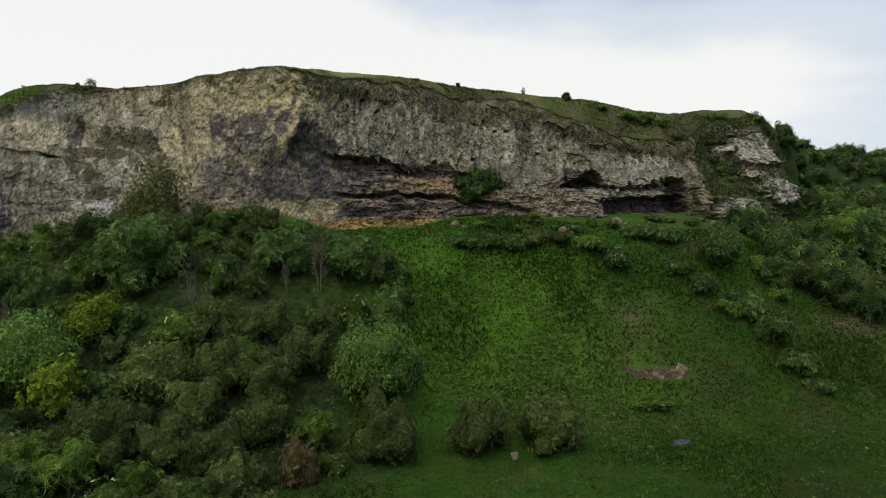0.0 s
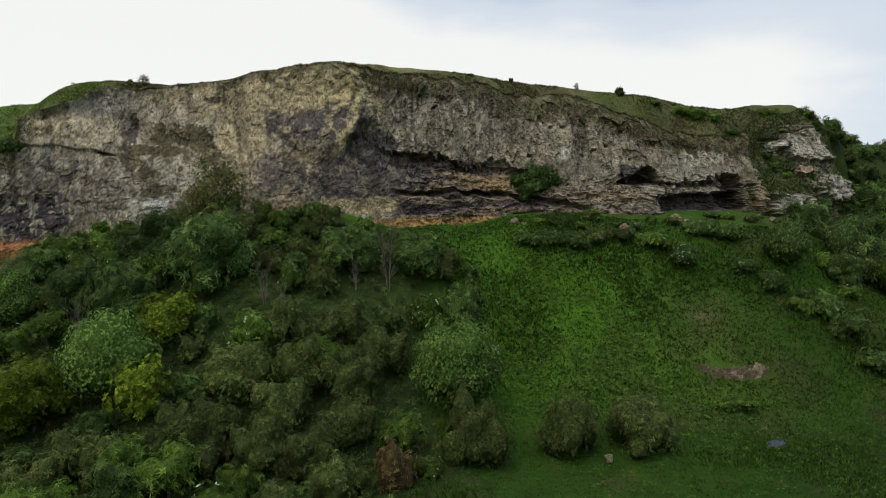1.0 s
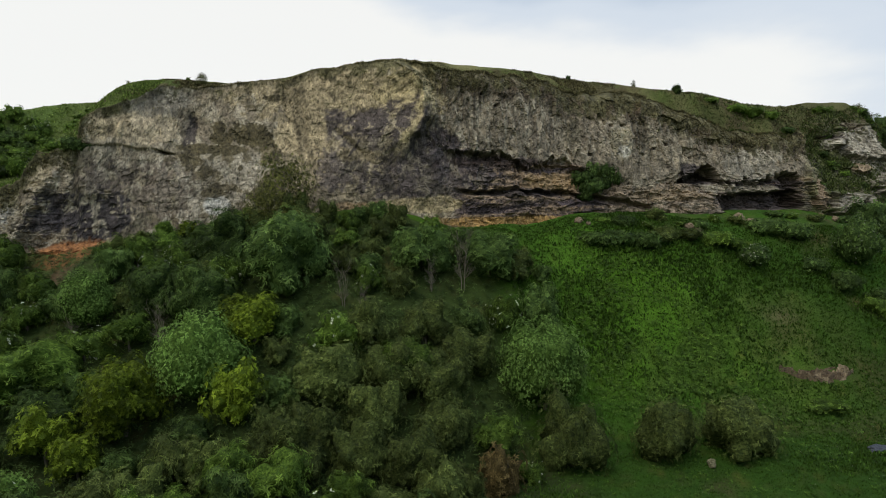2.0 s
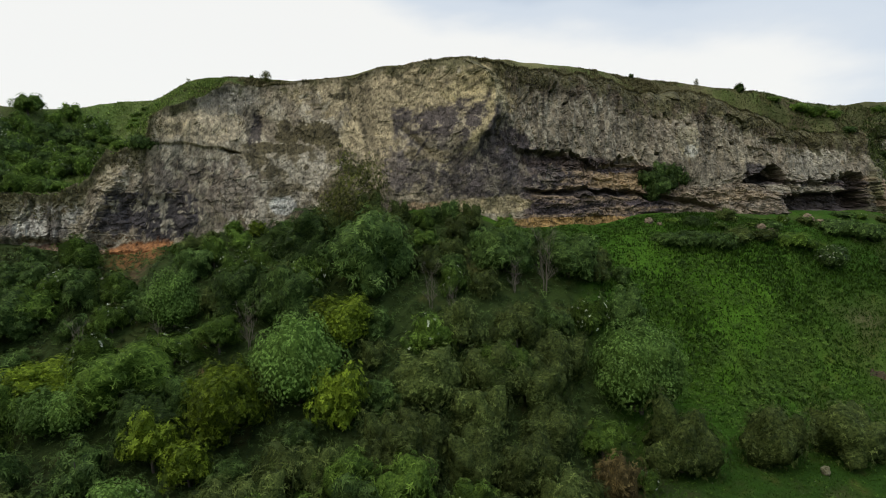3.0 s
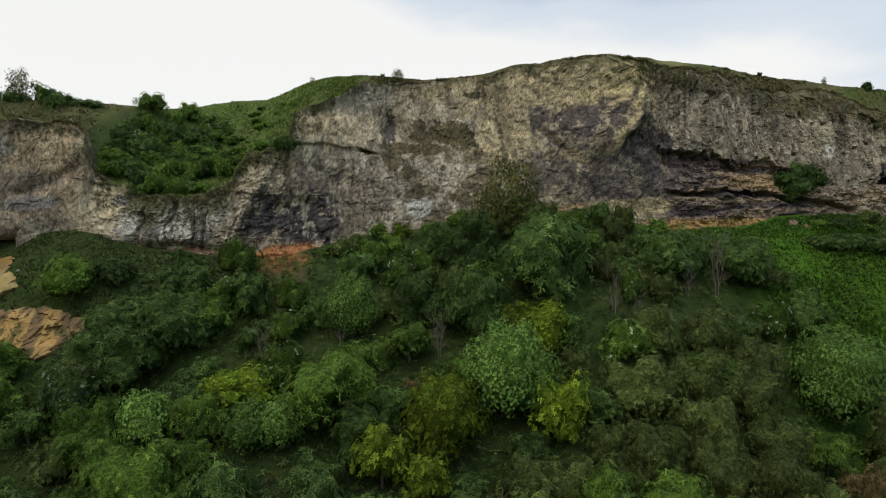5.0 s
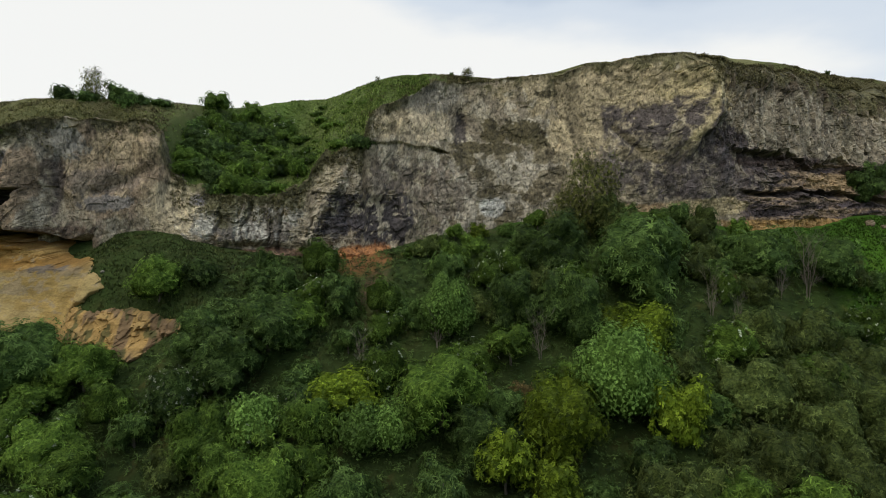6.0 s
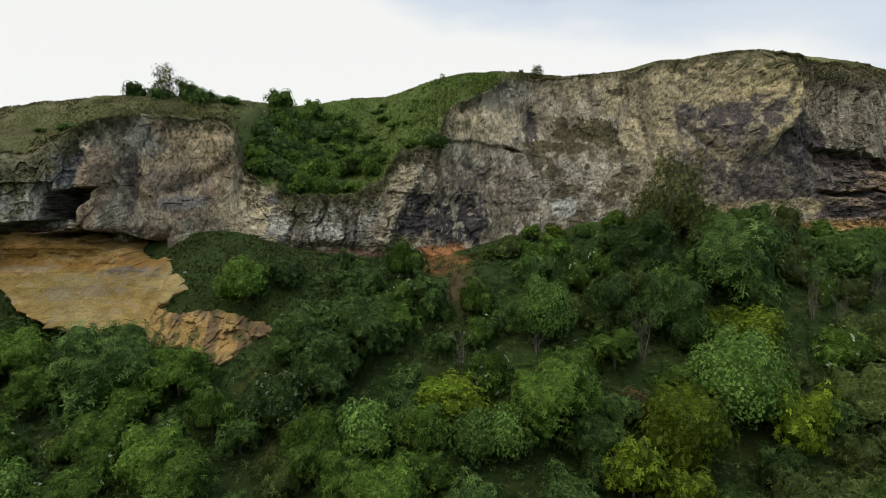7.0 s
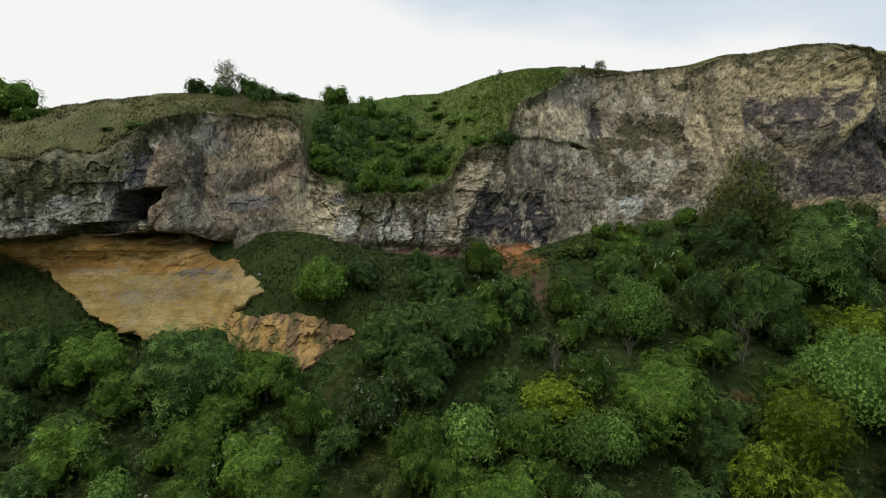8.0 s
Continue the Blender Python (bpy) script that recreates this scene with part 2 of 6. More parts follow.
CREST_Y = line((-110, 60), (-80, 57.4), (-74, 58.4), (-70, 62), (-64, 72), (-56, 74), (-48, 68), (-40, 65.7), (-26, 66), (-14, 65), (-10, 66),
               (0, 72), (16, 74.5), (32, 80), (45, 84), (50, 86), (56, 91), (70, 94))
CREST_Z = line((-110, 26.4), (-90, 27.1), (-80, 28.1), (-72, 28.3), (-66, 29.2), (-62, 30.1), (-57.3, 30.95), (-51, 31.6), (-46, 31.95), (-40, 31.85),
               (-34, 31.4), (-31, 32.0), (-27, 33.1), (-23.3, 33.1), (-18.5, 33.8), (-14, 33.4), (-9, 33.4), (-3, 33.5), (2, 33), (10, 32.4),
               (16, 31.8), (22.6, 31.5), (26, 30.9), (33, 31.0), (37, 31.8), (44, 32.2), (49, 30.6), (52, 28.5), (58, 26.4), (70, 25.4), (90, 25))
FOOT_Y = line((-110, 31), (-62, 31), (-48, 28), (-25, 26.5), (-15, 31), (-8, 37), (0, 40), (20, 41), (45, 43), (70, 46))


NOSE_ROCKS = ((42.6, 25.3, 5.0, 2.4, 1.5), (37.4, 17.4, 3.6, 1.7, 1.6), (46.2, 19.9, 3.6, 1.9, 1.4), (41.3, 22.3, 1.3, 0.6, 0.8), (33.2, 19.4, 1.0, 2.8, 1.0), (41.5, 28.3, 1.6, 0.5, 0.4))
ARETE_X = line((21, -19.5), (25.7, -16.1), (27.2, -15.0), (30, -15.2), (31.8, -16.3), (33, -18))
BED_TOP = line((-15, 24.6), (-11, 23.7), (-7, 23.2), (-4, 22.5), (-1, 22.6), (2, 22.2), (6, 20.6), (10, 19.4), (14, 20.7), (19, 21.2), (21, 20.6), (32, 21.2), (36, 20))
SLOT_Z = line((-11, 19.8), (-9.2, 19.5), (-4, 19.3), (0.4, 18.8), (5, 18.2), (8.4, 17.7), (11, 17.3))
CAVE_TOP = line((13.4, 20.3), (14.0, 20.7), (15.0, 20.9), (15.6, 21.4), (16.6, 21.6), (17.4, 22.5), (18.6, 22.8), (19.4, 22.2), (19.9, 20.3))


def slope_z(x, y):
    """Height of the slope between the valley floor and the cliff's foot."""
    yb, zb, yf = BASE_Y(x), BASE_Z(x), FOOT_Y(x)
    q = np.clip((y - yf) / (yb - yf), 0, 1)
    s = q * q * q * (q * (q * 6 - 15) + 10)
    z = zb * (0.72 * s + 0.28 * q * q)
    pit = smooth(-99, -93, x) * (1 - smooth(-65, -60, x))      # the sand bank is cut into the slope
    bench = np.interp(y, (31, 40, 44.5, 47.2, 49.6, 51.5, 56), (0, 3.6, 6.0, 8.2, 12.6, 14.4, 16.2))
    hollow = np.interp(y, (31, 40, 44.5, 47.5, 50.0, 51.5, 53.5, 56), (0, 3.6, 6.0, 7.4, 8.4, 9.6, 13.5, 15.5))
    cut = bench + (hollow - bench) * smooth(-83, -79.5, x) * (1 - smooth(-73, -70, x))
    z = z * (1 - pit) + np.minimum(cut, zb) * pit
    return z - 0.35 * smooth(6, 0, y - yf + 6) + 0.0 * x


def relief(x, y):
    return 0.32 * fbm(x * 0.16, y * 0.16, 0, 3, 4) + 0.07 * fbm(x * 1.1, y * 1.1, 0, 9, 3)


def ground_z(x, y):
    """Height of the ground in front of the cliff."""
    return slope_z(x, y) + relief(x, y)


def hill_z(x, y):
    """Height of the hill between the lip of the cliff and its crest."""
    yl, zl, yc, zc = lip_edge(x) + 0.3, LIP_Z(x) - 0.06, np.maximum(CREST_Y(x), lip_edge(x) + 1.2), CREST_Z(x)
    q = np.clip((y - yl) / (yc - yl), 0, 1)
    bowl = np.exp(-((x + 59.5) / 8.5) ** 4)
    return zl + (zc - zl) * (q + (0.55 - 0.85 * bowl) * q * (1 - q))


def face_y(x, z):
    """Depth of the rock face at a place along it and a height."""
    yb, zb, yl, zl = BASE_Y(x), BASE_Z(x), LIP_Y(x), LIP_Z(x)
    v = np.clip((z - zb) / np.maximum(zl - zb, 1.5), 0, 1.2)
    y = yb + (yl - yb) * smooth(0.0, 1.0, v * 0.9 + 0.05)
    wob = z + 0.45 * fbm(x * 0.07, 3.3, 0, 21, 2) + 0.12 * fbm(x * 0.5, z * 0.3, 0, 22, 2)
    # the arete in the middle of the face
    off = x - ARETE_X(z) + 0.25 * fbm(x * 0.6, z * 0.6, 0, 26, 3)
    ridge = np.where(off < 0, np.clip(1 + off / 9.0, 0, 1), np.clip(1 - off / 1.2, 0, 1))
    y = y - 2.0 * ridge ** 1.4 * smooth(22.0, 27.0, z) * (1 - smooth(31.5, 34, z))
    # bedded, undercut lower rock to the right of it, the upper rock jutting over
    bed = smooth(-15, -12, x) * (1 - smooth(29, 33, x))
    top = BED_TOP(x) + 0.8 * fbm(x * 0.5, 7.7, 0, 27, 4, 0.65) + 0.3 * facets(x * 1.3, z * 0.5, 30)
    under = smooth(0.22, -0.18, wob - top) * (1 - 0.75 * smooth(3, 6, x) * (1 - smooth(14, 17, x)))
    slots = np.interp(wob - top, (-7.5, -6.4, -5.6, -4.4, -3.6, -2.6, -2.2, -1.5, -0.9, -0.3, 0), (-0.5, -0.3, -0.1, -0.25, -0.3, -0.15, 0.15, 0.25, 0.55, 0.8, 0.5))
    y = y + bed * under * (0.35 + slots * np.clip(0.35 + 1.0 * vnoise(x * 0.2, wob * 0.25, 0, 24), 0, 1.2))
    # one long black slot that dips to the right below a tan bed
    crack = np.abs(wob - SLOT_Z(x) + 0.25 * fbm(x * 0.7, 1.1, 0, 36, 3))
    y = y + 1.3 * smooth(0.30 + 0.25 * vnoise(x * 0.45, 0.7, 0, 37), 0.05, crack) * smooth(-12.5, -10.5, x) * (1 - smooth(9, 11.5, x))
    # hollows at the right: a three-cornered cave, and a long recess under two pale beds
    snag = 0.14 * facets(x * 1.3, z * 1.5, 38)
    cave = np.minimum(np.minimum(CAVE_TOP(x) - z, z - 20.25 - 0.04 * (x - 17)), np.minimum(x - 13.6, 19.9 - x)) + snag
    y = y + 3.0 * smooth(-0.02, 0.42, cave)
    recess = np.minimum(np.minimum(19.05 + 0.06 * (x - 20) - z, z - 17.0), np.minimum((x - 19.4) * 0.5, (31.2 - x) * 0.5)) + 0.7 * snag
    y = y + 2.2 * smooth(-0.02, 0.35, recess) + 1.3 * smooth(0.0, 0.5, np.minimum(np.minimum(21.8 - z, z - 17.2), np.minimum(x - 28.2, 31.2 - x)) + snag)
    shelf = smooth(-0.05, 0.15, np.minimum(np.minimum(20.2 + 0.05 * (x - 20) - z, z - 19.1 - 0.05 * (x - 20)), np.minimum(x - 17.8, 29 - x)) + snag)
    y = y - 0.35 * shelf + 0.25 * smooth(0.2, 0.0, np.abs(wob - 20.35 - 0.05 * (x - 20))) * smooth(17, 18, x) * (1 - smooth(28, 30, x))
    # the nose at the right end: three knuckles of rock that stand out of the turf
    bite = 0.22 * facets(x * 0.8, z * 0.8, 39) + 0.2 * fbm(x * 0.7, z * 0.7, 0, 48, 3)
    for kx, kz, rx, rz, out in NOSE_ROCKS:
        y = y - out * smooth(1.12, 0.82, np.hypot((x - kx) / rx, (z - kz) / np.where(z < kz, 0.72 * rz, rz)) + bite)
    y = y + 0.9 * smooth(0.3, 0, np.abs(z - 26.55 - 0.1 * (x - 38))) * smooth(35.6, 36.4, x) * (1 - smooth(39, 40, x))
    y = y + 1.7 * smooth(0.6, 0.0, np.abs(z - 15.9 + 0.16 * (x - 37))) * smooth(34.5, 36, x) * (1 - smooth(40.5, 42, x))
    # the cave at the left: a broken, square-cut mouth with a low slot running out of it
    chip = 0.10 * facets(x * 0.9, z * 0.9, 29) + 0.08 * fbm(x * 1.4, z * 1.4, 0, 29, 3)
    mouth = np.maximum(np.abs(x + 78.2 - 0.35 * (z - 18.3)) / 1.1, np.abs(z - 18.3 - 0.25 * (x + 78.4)) / 1.12) + 1.3 * chip
    slot = np.maximum(np.abs(x + 80.4) / 2.5, np.abs(z - 16.8 - 0.10 * (x + 80.4)) / 0.42) + 1.3 * chip
    y = y + 3.8 * np.maximum(smooth(1.14, 0.80, mouth), 0.7 * smooth(1.10, 0.82, slot))
    pillar = np.abs(x + 76.9 + 0.07 * (z - 20) + 0.12 * fbm(z * 0.6, 0.3, 0, 58, 2)) - 0.10 - 0.3 * smooth(23, 16, z)
    y = y - 1.2 * smooth(0.7, 0.0, pillar) * (1 - smooth(22.6, 24.6, z))
    y = y + 0.9 * hump(x, z, -75.4, 20.4, 0.6, 2.4) - 0.5 * hump(x, z, -74.0, 19.5, 0.5, 2.0) - 0.7 * smooth(18.6, 16.2, z) * smooth(-77.5, -76, x) * (1 - smooth(-74, -71, x))
    # a fallen wedge and a fold in the alcove, and the rib at its right edge
    y = y - 0.9 * hump(x, z, -68.5 + 0.25, 23.8, 1.1, 1.8) + 0.6 * hump(x, z - 0.45 * (x + 71), -71.5, 20.4, 2.6, 0.7)
    niche = np.minimum(np.minimum(x + 52.0 - 0.35 * (z - 17), -45.8 - x), np.minimum(19.6 + 0.25 * (x + 49) * (x < -49) - z, 2.5 * (z - 14))) + 0.25 * facets(x * 0.9, z * 1.2, 47)
    y = y + 0.7 * smooth(-0.2, 1.2, niche) - 0.6 * hump(x, z, -56, 18.3, 2.6, 3.2)
    y = y - 1.0 * smooth(1.0, 0.2, np.abs(x + 53.2 - 0.45 * (z - 17.5)) + 0.2 * facets(x * 0.8, z * 0.7, 46)) * smooth(13.8, 15.2, z) * (1 - smooth(20.5, 22.5, z))
    for cx, deep in ((-62.6, 0.5), (-61.0, 0.3), (-60.3, 0.55), (-58.2, 0.3), (-56.6, 0.45)):
        y = y + deep * smooth(0.22, 0.02, np.abs(x - cx - 0.12 * (z - 16) - 0.5 * fbm(z * 0.5, cx, 0, 44, 4))) * smooth(14.3, 15, z) * (1 - smooth(17.8, 19.2, z))
    y = y + 1.2 * np.exp(-((x + 60) / 4.0) ** 4 - ((wob - 14.2) / 0.5) ** 2)
    ledge = z - 24.15 + 0.11 * (x + 46.4) * (x > -46.4) + 0.22 * fbm(x * 0.6, 2.2, 0, 35, 3)
    y = y + (0.9 * smooth(0.20, 0.03, np.abs(ledge)) * smooth(0.2, 0.5, vnoise(x * 0.5, 3.1, 0, 34)) - 0.35 * smooth(0.0, 0.3, ledge) * smooth(3.6, 2.2, ledge)) * smooth(-49.5, -48.6, x) * (1 - smooth(-42.6, -41.2, x))
    y = y + 0.9 * hump(x, z, -40.4, 26.6, 0.5, 1.4) + 0.8 * hump(x, z + 0.85 * (x + 23), -23, 24.4, 1.6, 0.5)
    # at the left end the rock hangs out over the sand
    y = y + 4.0 * smooth(0.1, -0.5, z - zb + 0.15 * fbm(x * 0.6, 0.2, 0, 25, 3)) * smooth(-72.5, -75, x)
    # the top of the rock is rounded off where turf covers it
    y = y + 1.1 * smooth(-1.8, 0.1, z - zl) ** 2 * np.maximum(smooth(-15, -12, x), smooth(-77, -79, x))
    return y


def ridged(x, y, seed, octaves=5, rough=0.55):
    """Sharp-crested noise, 0 in the furrows to 1 on the crests."""
    total, size, norm = 0, 1.0, 0
    for o in range(octaves):
        f = 2.07 ** o
        total = total + size * (1 - np.abs(2 * vnoise(x * f + 11.7 * o, y * f + 3.9 * o, 0, seed + o) - 1)) ** 2
        norm += size
        size *= rough
    return total / norm


# weathered pits in the upper rock: along, height
PITS = ((6.2, 27.0), (7.6, 27.1), (15.2, 26.7), (12.9, 24.9), (-7.6, 28.7), (-9.0, 29.9), (3.4, 23.6), (11.6, 24.4), (16.2, 23.4))


def rock_detail(x, z, y=None):
    """Small relief of the rock, towards the back: broken faces, beds, flutes and cracks."""
    y = face_y(x, z) if y is None else y
    wx, wz = x + 0.8 * y + 0.10 * fbm(x * 0.8, z * 0.8, 0, 31, 3), z + 0.08 * fbm(x * 0.7, z * 0.9, 0, 32, 3)
    lean = wx - 0.12 * wz
    where = smooth(-0.15, 0.45, fbm(x * 0.3, z * 0.3, 0, 33, 3))
    right = smooth(-17, -13, x)
    knuckle = np.max([smooth(1.25, 0.8, np.hypot((x - k[0]) / k[2], (z - k[1]) / k[3])) for k in NOSE_ROCKS], axis=0)
    block = np.maximum(smooth(-76.5, -78.5, x), 0.5 * smooth(34, 37, x) * knuckle) + 0.6 * smooth(-67, -65, x) * smooth(-54, -57, x)
    beds = smooth(1.2, -0.4, z - BED_TOP(x)) * smooth(-13, -9, x)
    low_left = (smooth(24, 21, z) * smooth(-46, -52, x) * smooth(-58, -54, x) + 0.3 * smooth(24, 21, z) * smooth(-52, -46, x)) * (1 - right)
    plain = 1 - 0.55 * (1 - right) * (1 - np.clip(block + low_left, 0, 1)) - 0.25 * right * (1 - beds) * (1 - block)
    d = 0.35 * fbm(x * 0.17, z * 0.17, 0, 41, 3)
    d = d + (0.07 + 0.30 * block) * facets(lean * 0.36, wz * 0.28, 5) + (0.03 + 0.045 * where + 0.14 * block) * facets(lean * 0.95, wz * 0.7, 6) + 0.036 * plain * facets((wx - 0.1 * wz) * 2.3, wz * 1.9, 7)
    d = d + 0.05 * plain * facets(wx * 4.6, wz * 3.6, 12) + 0.07 * plain * fbm(x * 3.1, z * 3.1, 0, 43, 3, 0.6)
    d = d + (0.22 * beds + 0.14 * np.clip(low_left, 0, 1)) * facets(wx * 0.22, wz * 1.3, 8, 0.5) + 0.13 * beds * facets(wx * 0.9, wz * 3.0, 9, 0.5) + 0.10 * beds * facets(lean * 1.5, wz * 1.3, 14)
    d = d + 0.22 * smooth(10, 14, x) * (1 - beds) * facets(wx * 0.28, wz * 0.42, 13)
    flutes = smooth(21, 24, z) * (0.15 + 0.85 * right) * (1 - beds)
    d = d + flutes * (0.15 * facets(lean * 1.1, wz * 0.5, 10) + 0.09 * facets(lean * 2.7, wz * 1.1, 11) + 0.2 * (0.5 - ridged(lean * 0.7, z * 0.2, 45, 3)))
    for hx, hz in PITS:
        d = d + 0.6 * np.exp(-((x - hx) / 0.23) ** 4 - ((z - hz) / 0.17) ** 4)
    # cracks: thin deep lines, some along the beds, some upright
    seam = np.abs(fbm(wx * 0.2, wz * 0.8, 0, 49, 3))
    joint = np.abs(fbm(lean * 0.6, wz * 0.14, 0, 50, 3))
    d = d + 0.22 * smooth(0.025, 0.0, seam) * np.clip(beds + low_left, 0, 1) + 0.15 * smooth(0.025, 0.0, joint) * (1 - where) * (1 - beds)
    return d


def lip_edge(x):
    """Where the turf meets the top of the rock face, ahead."""
    return face_y(x, LIP_Z(x))


def grid_object(name, P, material, tint=None, keep=None, smooth_shading=True):
    """A mesh from a grid of points P[row, column]."""
    rows, cols = P.shape[:2]
    index = np.arange(rows * cols).reshape(rows, cols)
    quads = np.stack((index[:-1, :-1], index[:-1, 1:], index[1:, 1:], index[1:, :-1]), -1).reshape(-1, 4)
    if keep is not None:
        quads = quads[(keep[:-1, :-1] & keep[:-1, 1:] & keep[1:, 1:] & keep[1:, :-1]).reshape(-1)]
    return raw_object(name, P.reshape(-1, 3), quads, material, None if tint is None else tint.reshape(-1, 3), smooth_shading)


def raw_object(name, verts, faces, material, tint=None, smooth_shading=True):
    used, back = np.unique(faces, return_inverse=True)
    verts, faces = verts[used], back.reshape(faces.shape)
    me = bpy.data.meshes.new(name)
    n = faces.shape[1]
    me.vertices.add(len(verts))
    me.vertices.foreach_set("co", np.ascontiguousarray(verts, np.float32).ravel())
    me.loops.add(faces.size)
    me.loops.foreach_set("vertex_index", faces.astype(np.int32).ravel())
    me.polygons.add(len(faces))
    me.polygons.foreach_set("loop_start", np.arange(0, faces.size, n, dtype=np.int32))
    me.polygons.foreach_set("use_smooth", np.full(len(faces), smooth_shading))
    me.update(calc_edges=True)
    me.materials.append(material)
    if tint is not None:
        c = np.ones((len(verts), 4), np.float32)
        c[:, :3] = np.clip(tint[used], 0, 1)
        me.color_attributes.new("tint", "FLOAT_COLOR", "POINT").data.foreach_set("color", c.ravel())
    return new(name, me)


def blend(a, colour, w):
    return a * (1 - w[..., None]) + np.array(colour) * w[..., None]


# ---- ground: one sheet from the valley floor up the slope, behind the cliff and over the hill ----
def ground_sheet():
    xs = np.concatenate((-110 - np.geomspace(1500, 2, 22), np.arange(-110, 70.1, 0.45), 70 + np.geomspace(2, 1500, 22)))
    X = xs[None, :]
    yf, yb, zb, yl, zl, yc, zc = (f(xs)[None, :] for f in (FOOT_Y, BASE_Y, BASE_Z, lip_edge, LIP_Z, CREST_Y, CREST_Z))
    yc = np.maximum(yc, yl + 1.2)
    rows = []
    for y in np.concatenate((-np.geomspace(1500, 30, 14), np.linspace(-22, 24, 14))):
        # unseen rise behind the camera, added to block the low sky
        rows.append((y + 0 * X, 42 * smooth(-45, -150, y) + 0 * X))
    for q in np.linspace(0, 1, 90):                       # up the slope to just under the rock
        y = 26 + (yb + 1.0 - 26) * q
        rows.append((y, slope_z(X, y)))
    rows.append((np.maximum(yb, yl) + 4.2, zb + 0.2))     # hidden behind the rock
    rows.append((np.maximum(yb, yl) + 4.2, np.maximum(zl - 1.6, zb + 0.3)))
    for q in np.linspace(0, 1, 36):                       # from the lip over the crest
        y = yl + 0.3 + (yc - yl - 0.3) * q
        rows.append((y, hill_z(X, y)))
    for d, drop in ((1, 0.1), (3, 0.5), (7, 1.4), (15, 3.5), (40, 9), (120, 20), (400, 26), (1500, 30)):
        rows.append((yc + d, zc - drop))
    Y = np.stack([np.broadcast_to(r[0], X.shape)[0] for r in rows])
    Z = np.stack([np.broadcast_to(r[1], X.shape)[0] for r in rows])
    X = np.broadcast_to(X, Y.shape)
    n = relief(X, Y)
    n[118:120] = 0
    n[120:] *= np.minimum(1, np.arange(len(rows) - 120)[:, None] / 6) * 0.6
    Z = Z + n
    # colour of the sward: lush below, drier on the hilltop, bare earth here and there
    t = np.zeros(Y.shape + (3,)) + np.array((0.034, 0.084, 0.009))
    patch = fbm(X * 0.12, Y * 0.12, 0, 61, 4)
    t = blend(t, (0.050, 0.107, 0.010), smooth(0.0, 0.5, patch))
    t = blend(t, (0.048, 0.070, 0.016), smooth(0.1, 0.6, fbm(X * 0.2, Y * 0.2, 0, 62, 4)))
    earth = smooth(0.35, 0.75, fbm(X * 0.25, Y * 0.35, 0, 63, 4)) * 0.5
    t = blend(t, (0.085, 0.062, 0.032), earth * smooth(14, 26, X))
    wood = (1 - smooth(-9.5, -6, X + 0.5 * (Y - 44) * (Y < 44))) * smooth(26, 30, Y) * (Y < 62)
    t = blend(t, (0.040, 0.058, 0.016), wood * 0.9)
    t = blend(t, (0.26, 0.125, 0.05), np.clip(1.7 * hump(X, Y, -49.3, 55.8, 2.6, 2.4) + 0.4 * fbm(X * 0.8, Y * 0.8, 0, 66, 3) - 0.25, 0, 1))
    t = blend(t, (0.12, 0.08, 0.045), np.clip(1.5 * hump(X, Y, -47.6, 51.5, 1.2, 3.0) + 0.5 * fbm(X * 0.8, Y * 0.8, 0, 67, 3) - 0.3, 0, 1))
    # brighter in mid-slope, darker towards the foot and to the right
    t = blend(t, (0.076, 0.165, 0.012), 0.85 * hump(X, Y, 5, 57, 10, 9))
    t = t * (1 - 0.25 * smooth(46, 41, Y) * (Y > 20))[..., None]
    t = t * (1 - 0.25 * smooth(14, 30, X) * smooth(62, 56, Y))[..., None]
    hill = np.zeros(Y.shape)
    hill[120:] = 1
    t = blend(t, (0.195, 0.185, 0.080), hill * (0.6 + 0.35 * fbm(X * 0.3, (Y + Z) * 0.2, 0, 64, 3)))
    t = blend(t, (0.105, 0.080, 0.048), hill * smooth(0.1, 0.35, fbm(X * 0.3, (Y + Z) * 0.3, 0, 65, 4)) * 0.7)
    t = blend(t, (0.105, 0.108, 0.042), hill * smooth(26, 34, X) * 0.8)
    t = blend(t, (0.034, 0.052, 0.015), hill * smooth(49, 52, X))
    t = blend(t, (0.085, 0.080, 0.028), 0.75 * hump(X, Y, 19, 52.5, 5.5, 5) * (0.6 + 0.5 * fbm(X * 0.5, Y * 0.5, 0, 59, 3)))
    t = blend(t, (0.14, 0.105, 0.065), 0.8 * hump(X, Y, 42, 57.5, 3, 1.2) + 0.5 * hump(X, Y, 18.5, 55.6, 1.6, 0.7))
    # darker again low down at the right
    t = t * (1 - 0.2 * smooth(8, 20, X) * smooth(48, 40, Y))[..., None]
    t = blend(t, (0.20, 0.19, 0.085), hill * smooth(-66, -70, X) * (0.45 + 0.5 * fbm(X * 0.7, (Y + Z) * 0.6, 0, 60, 4, 0.6)))
    t = blend(t, (0.125, 0.165, 0.048), hill * smooth(-60, -56, X) * smooth(-43, -47, X) * 0.8)
    gully = hill * np.exp(-((X + 59) / 9) ** 4)
    t = blend(t, (0.085, 0.13, 0.03), gully * (1 - smooth(-60, -56, X)))
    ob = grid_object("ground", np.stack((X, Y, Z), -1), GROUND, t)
    return tagged(ob, "lush green meadow slope and dry grassy hilltop", "ground", kind="structure")


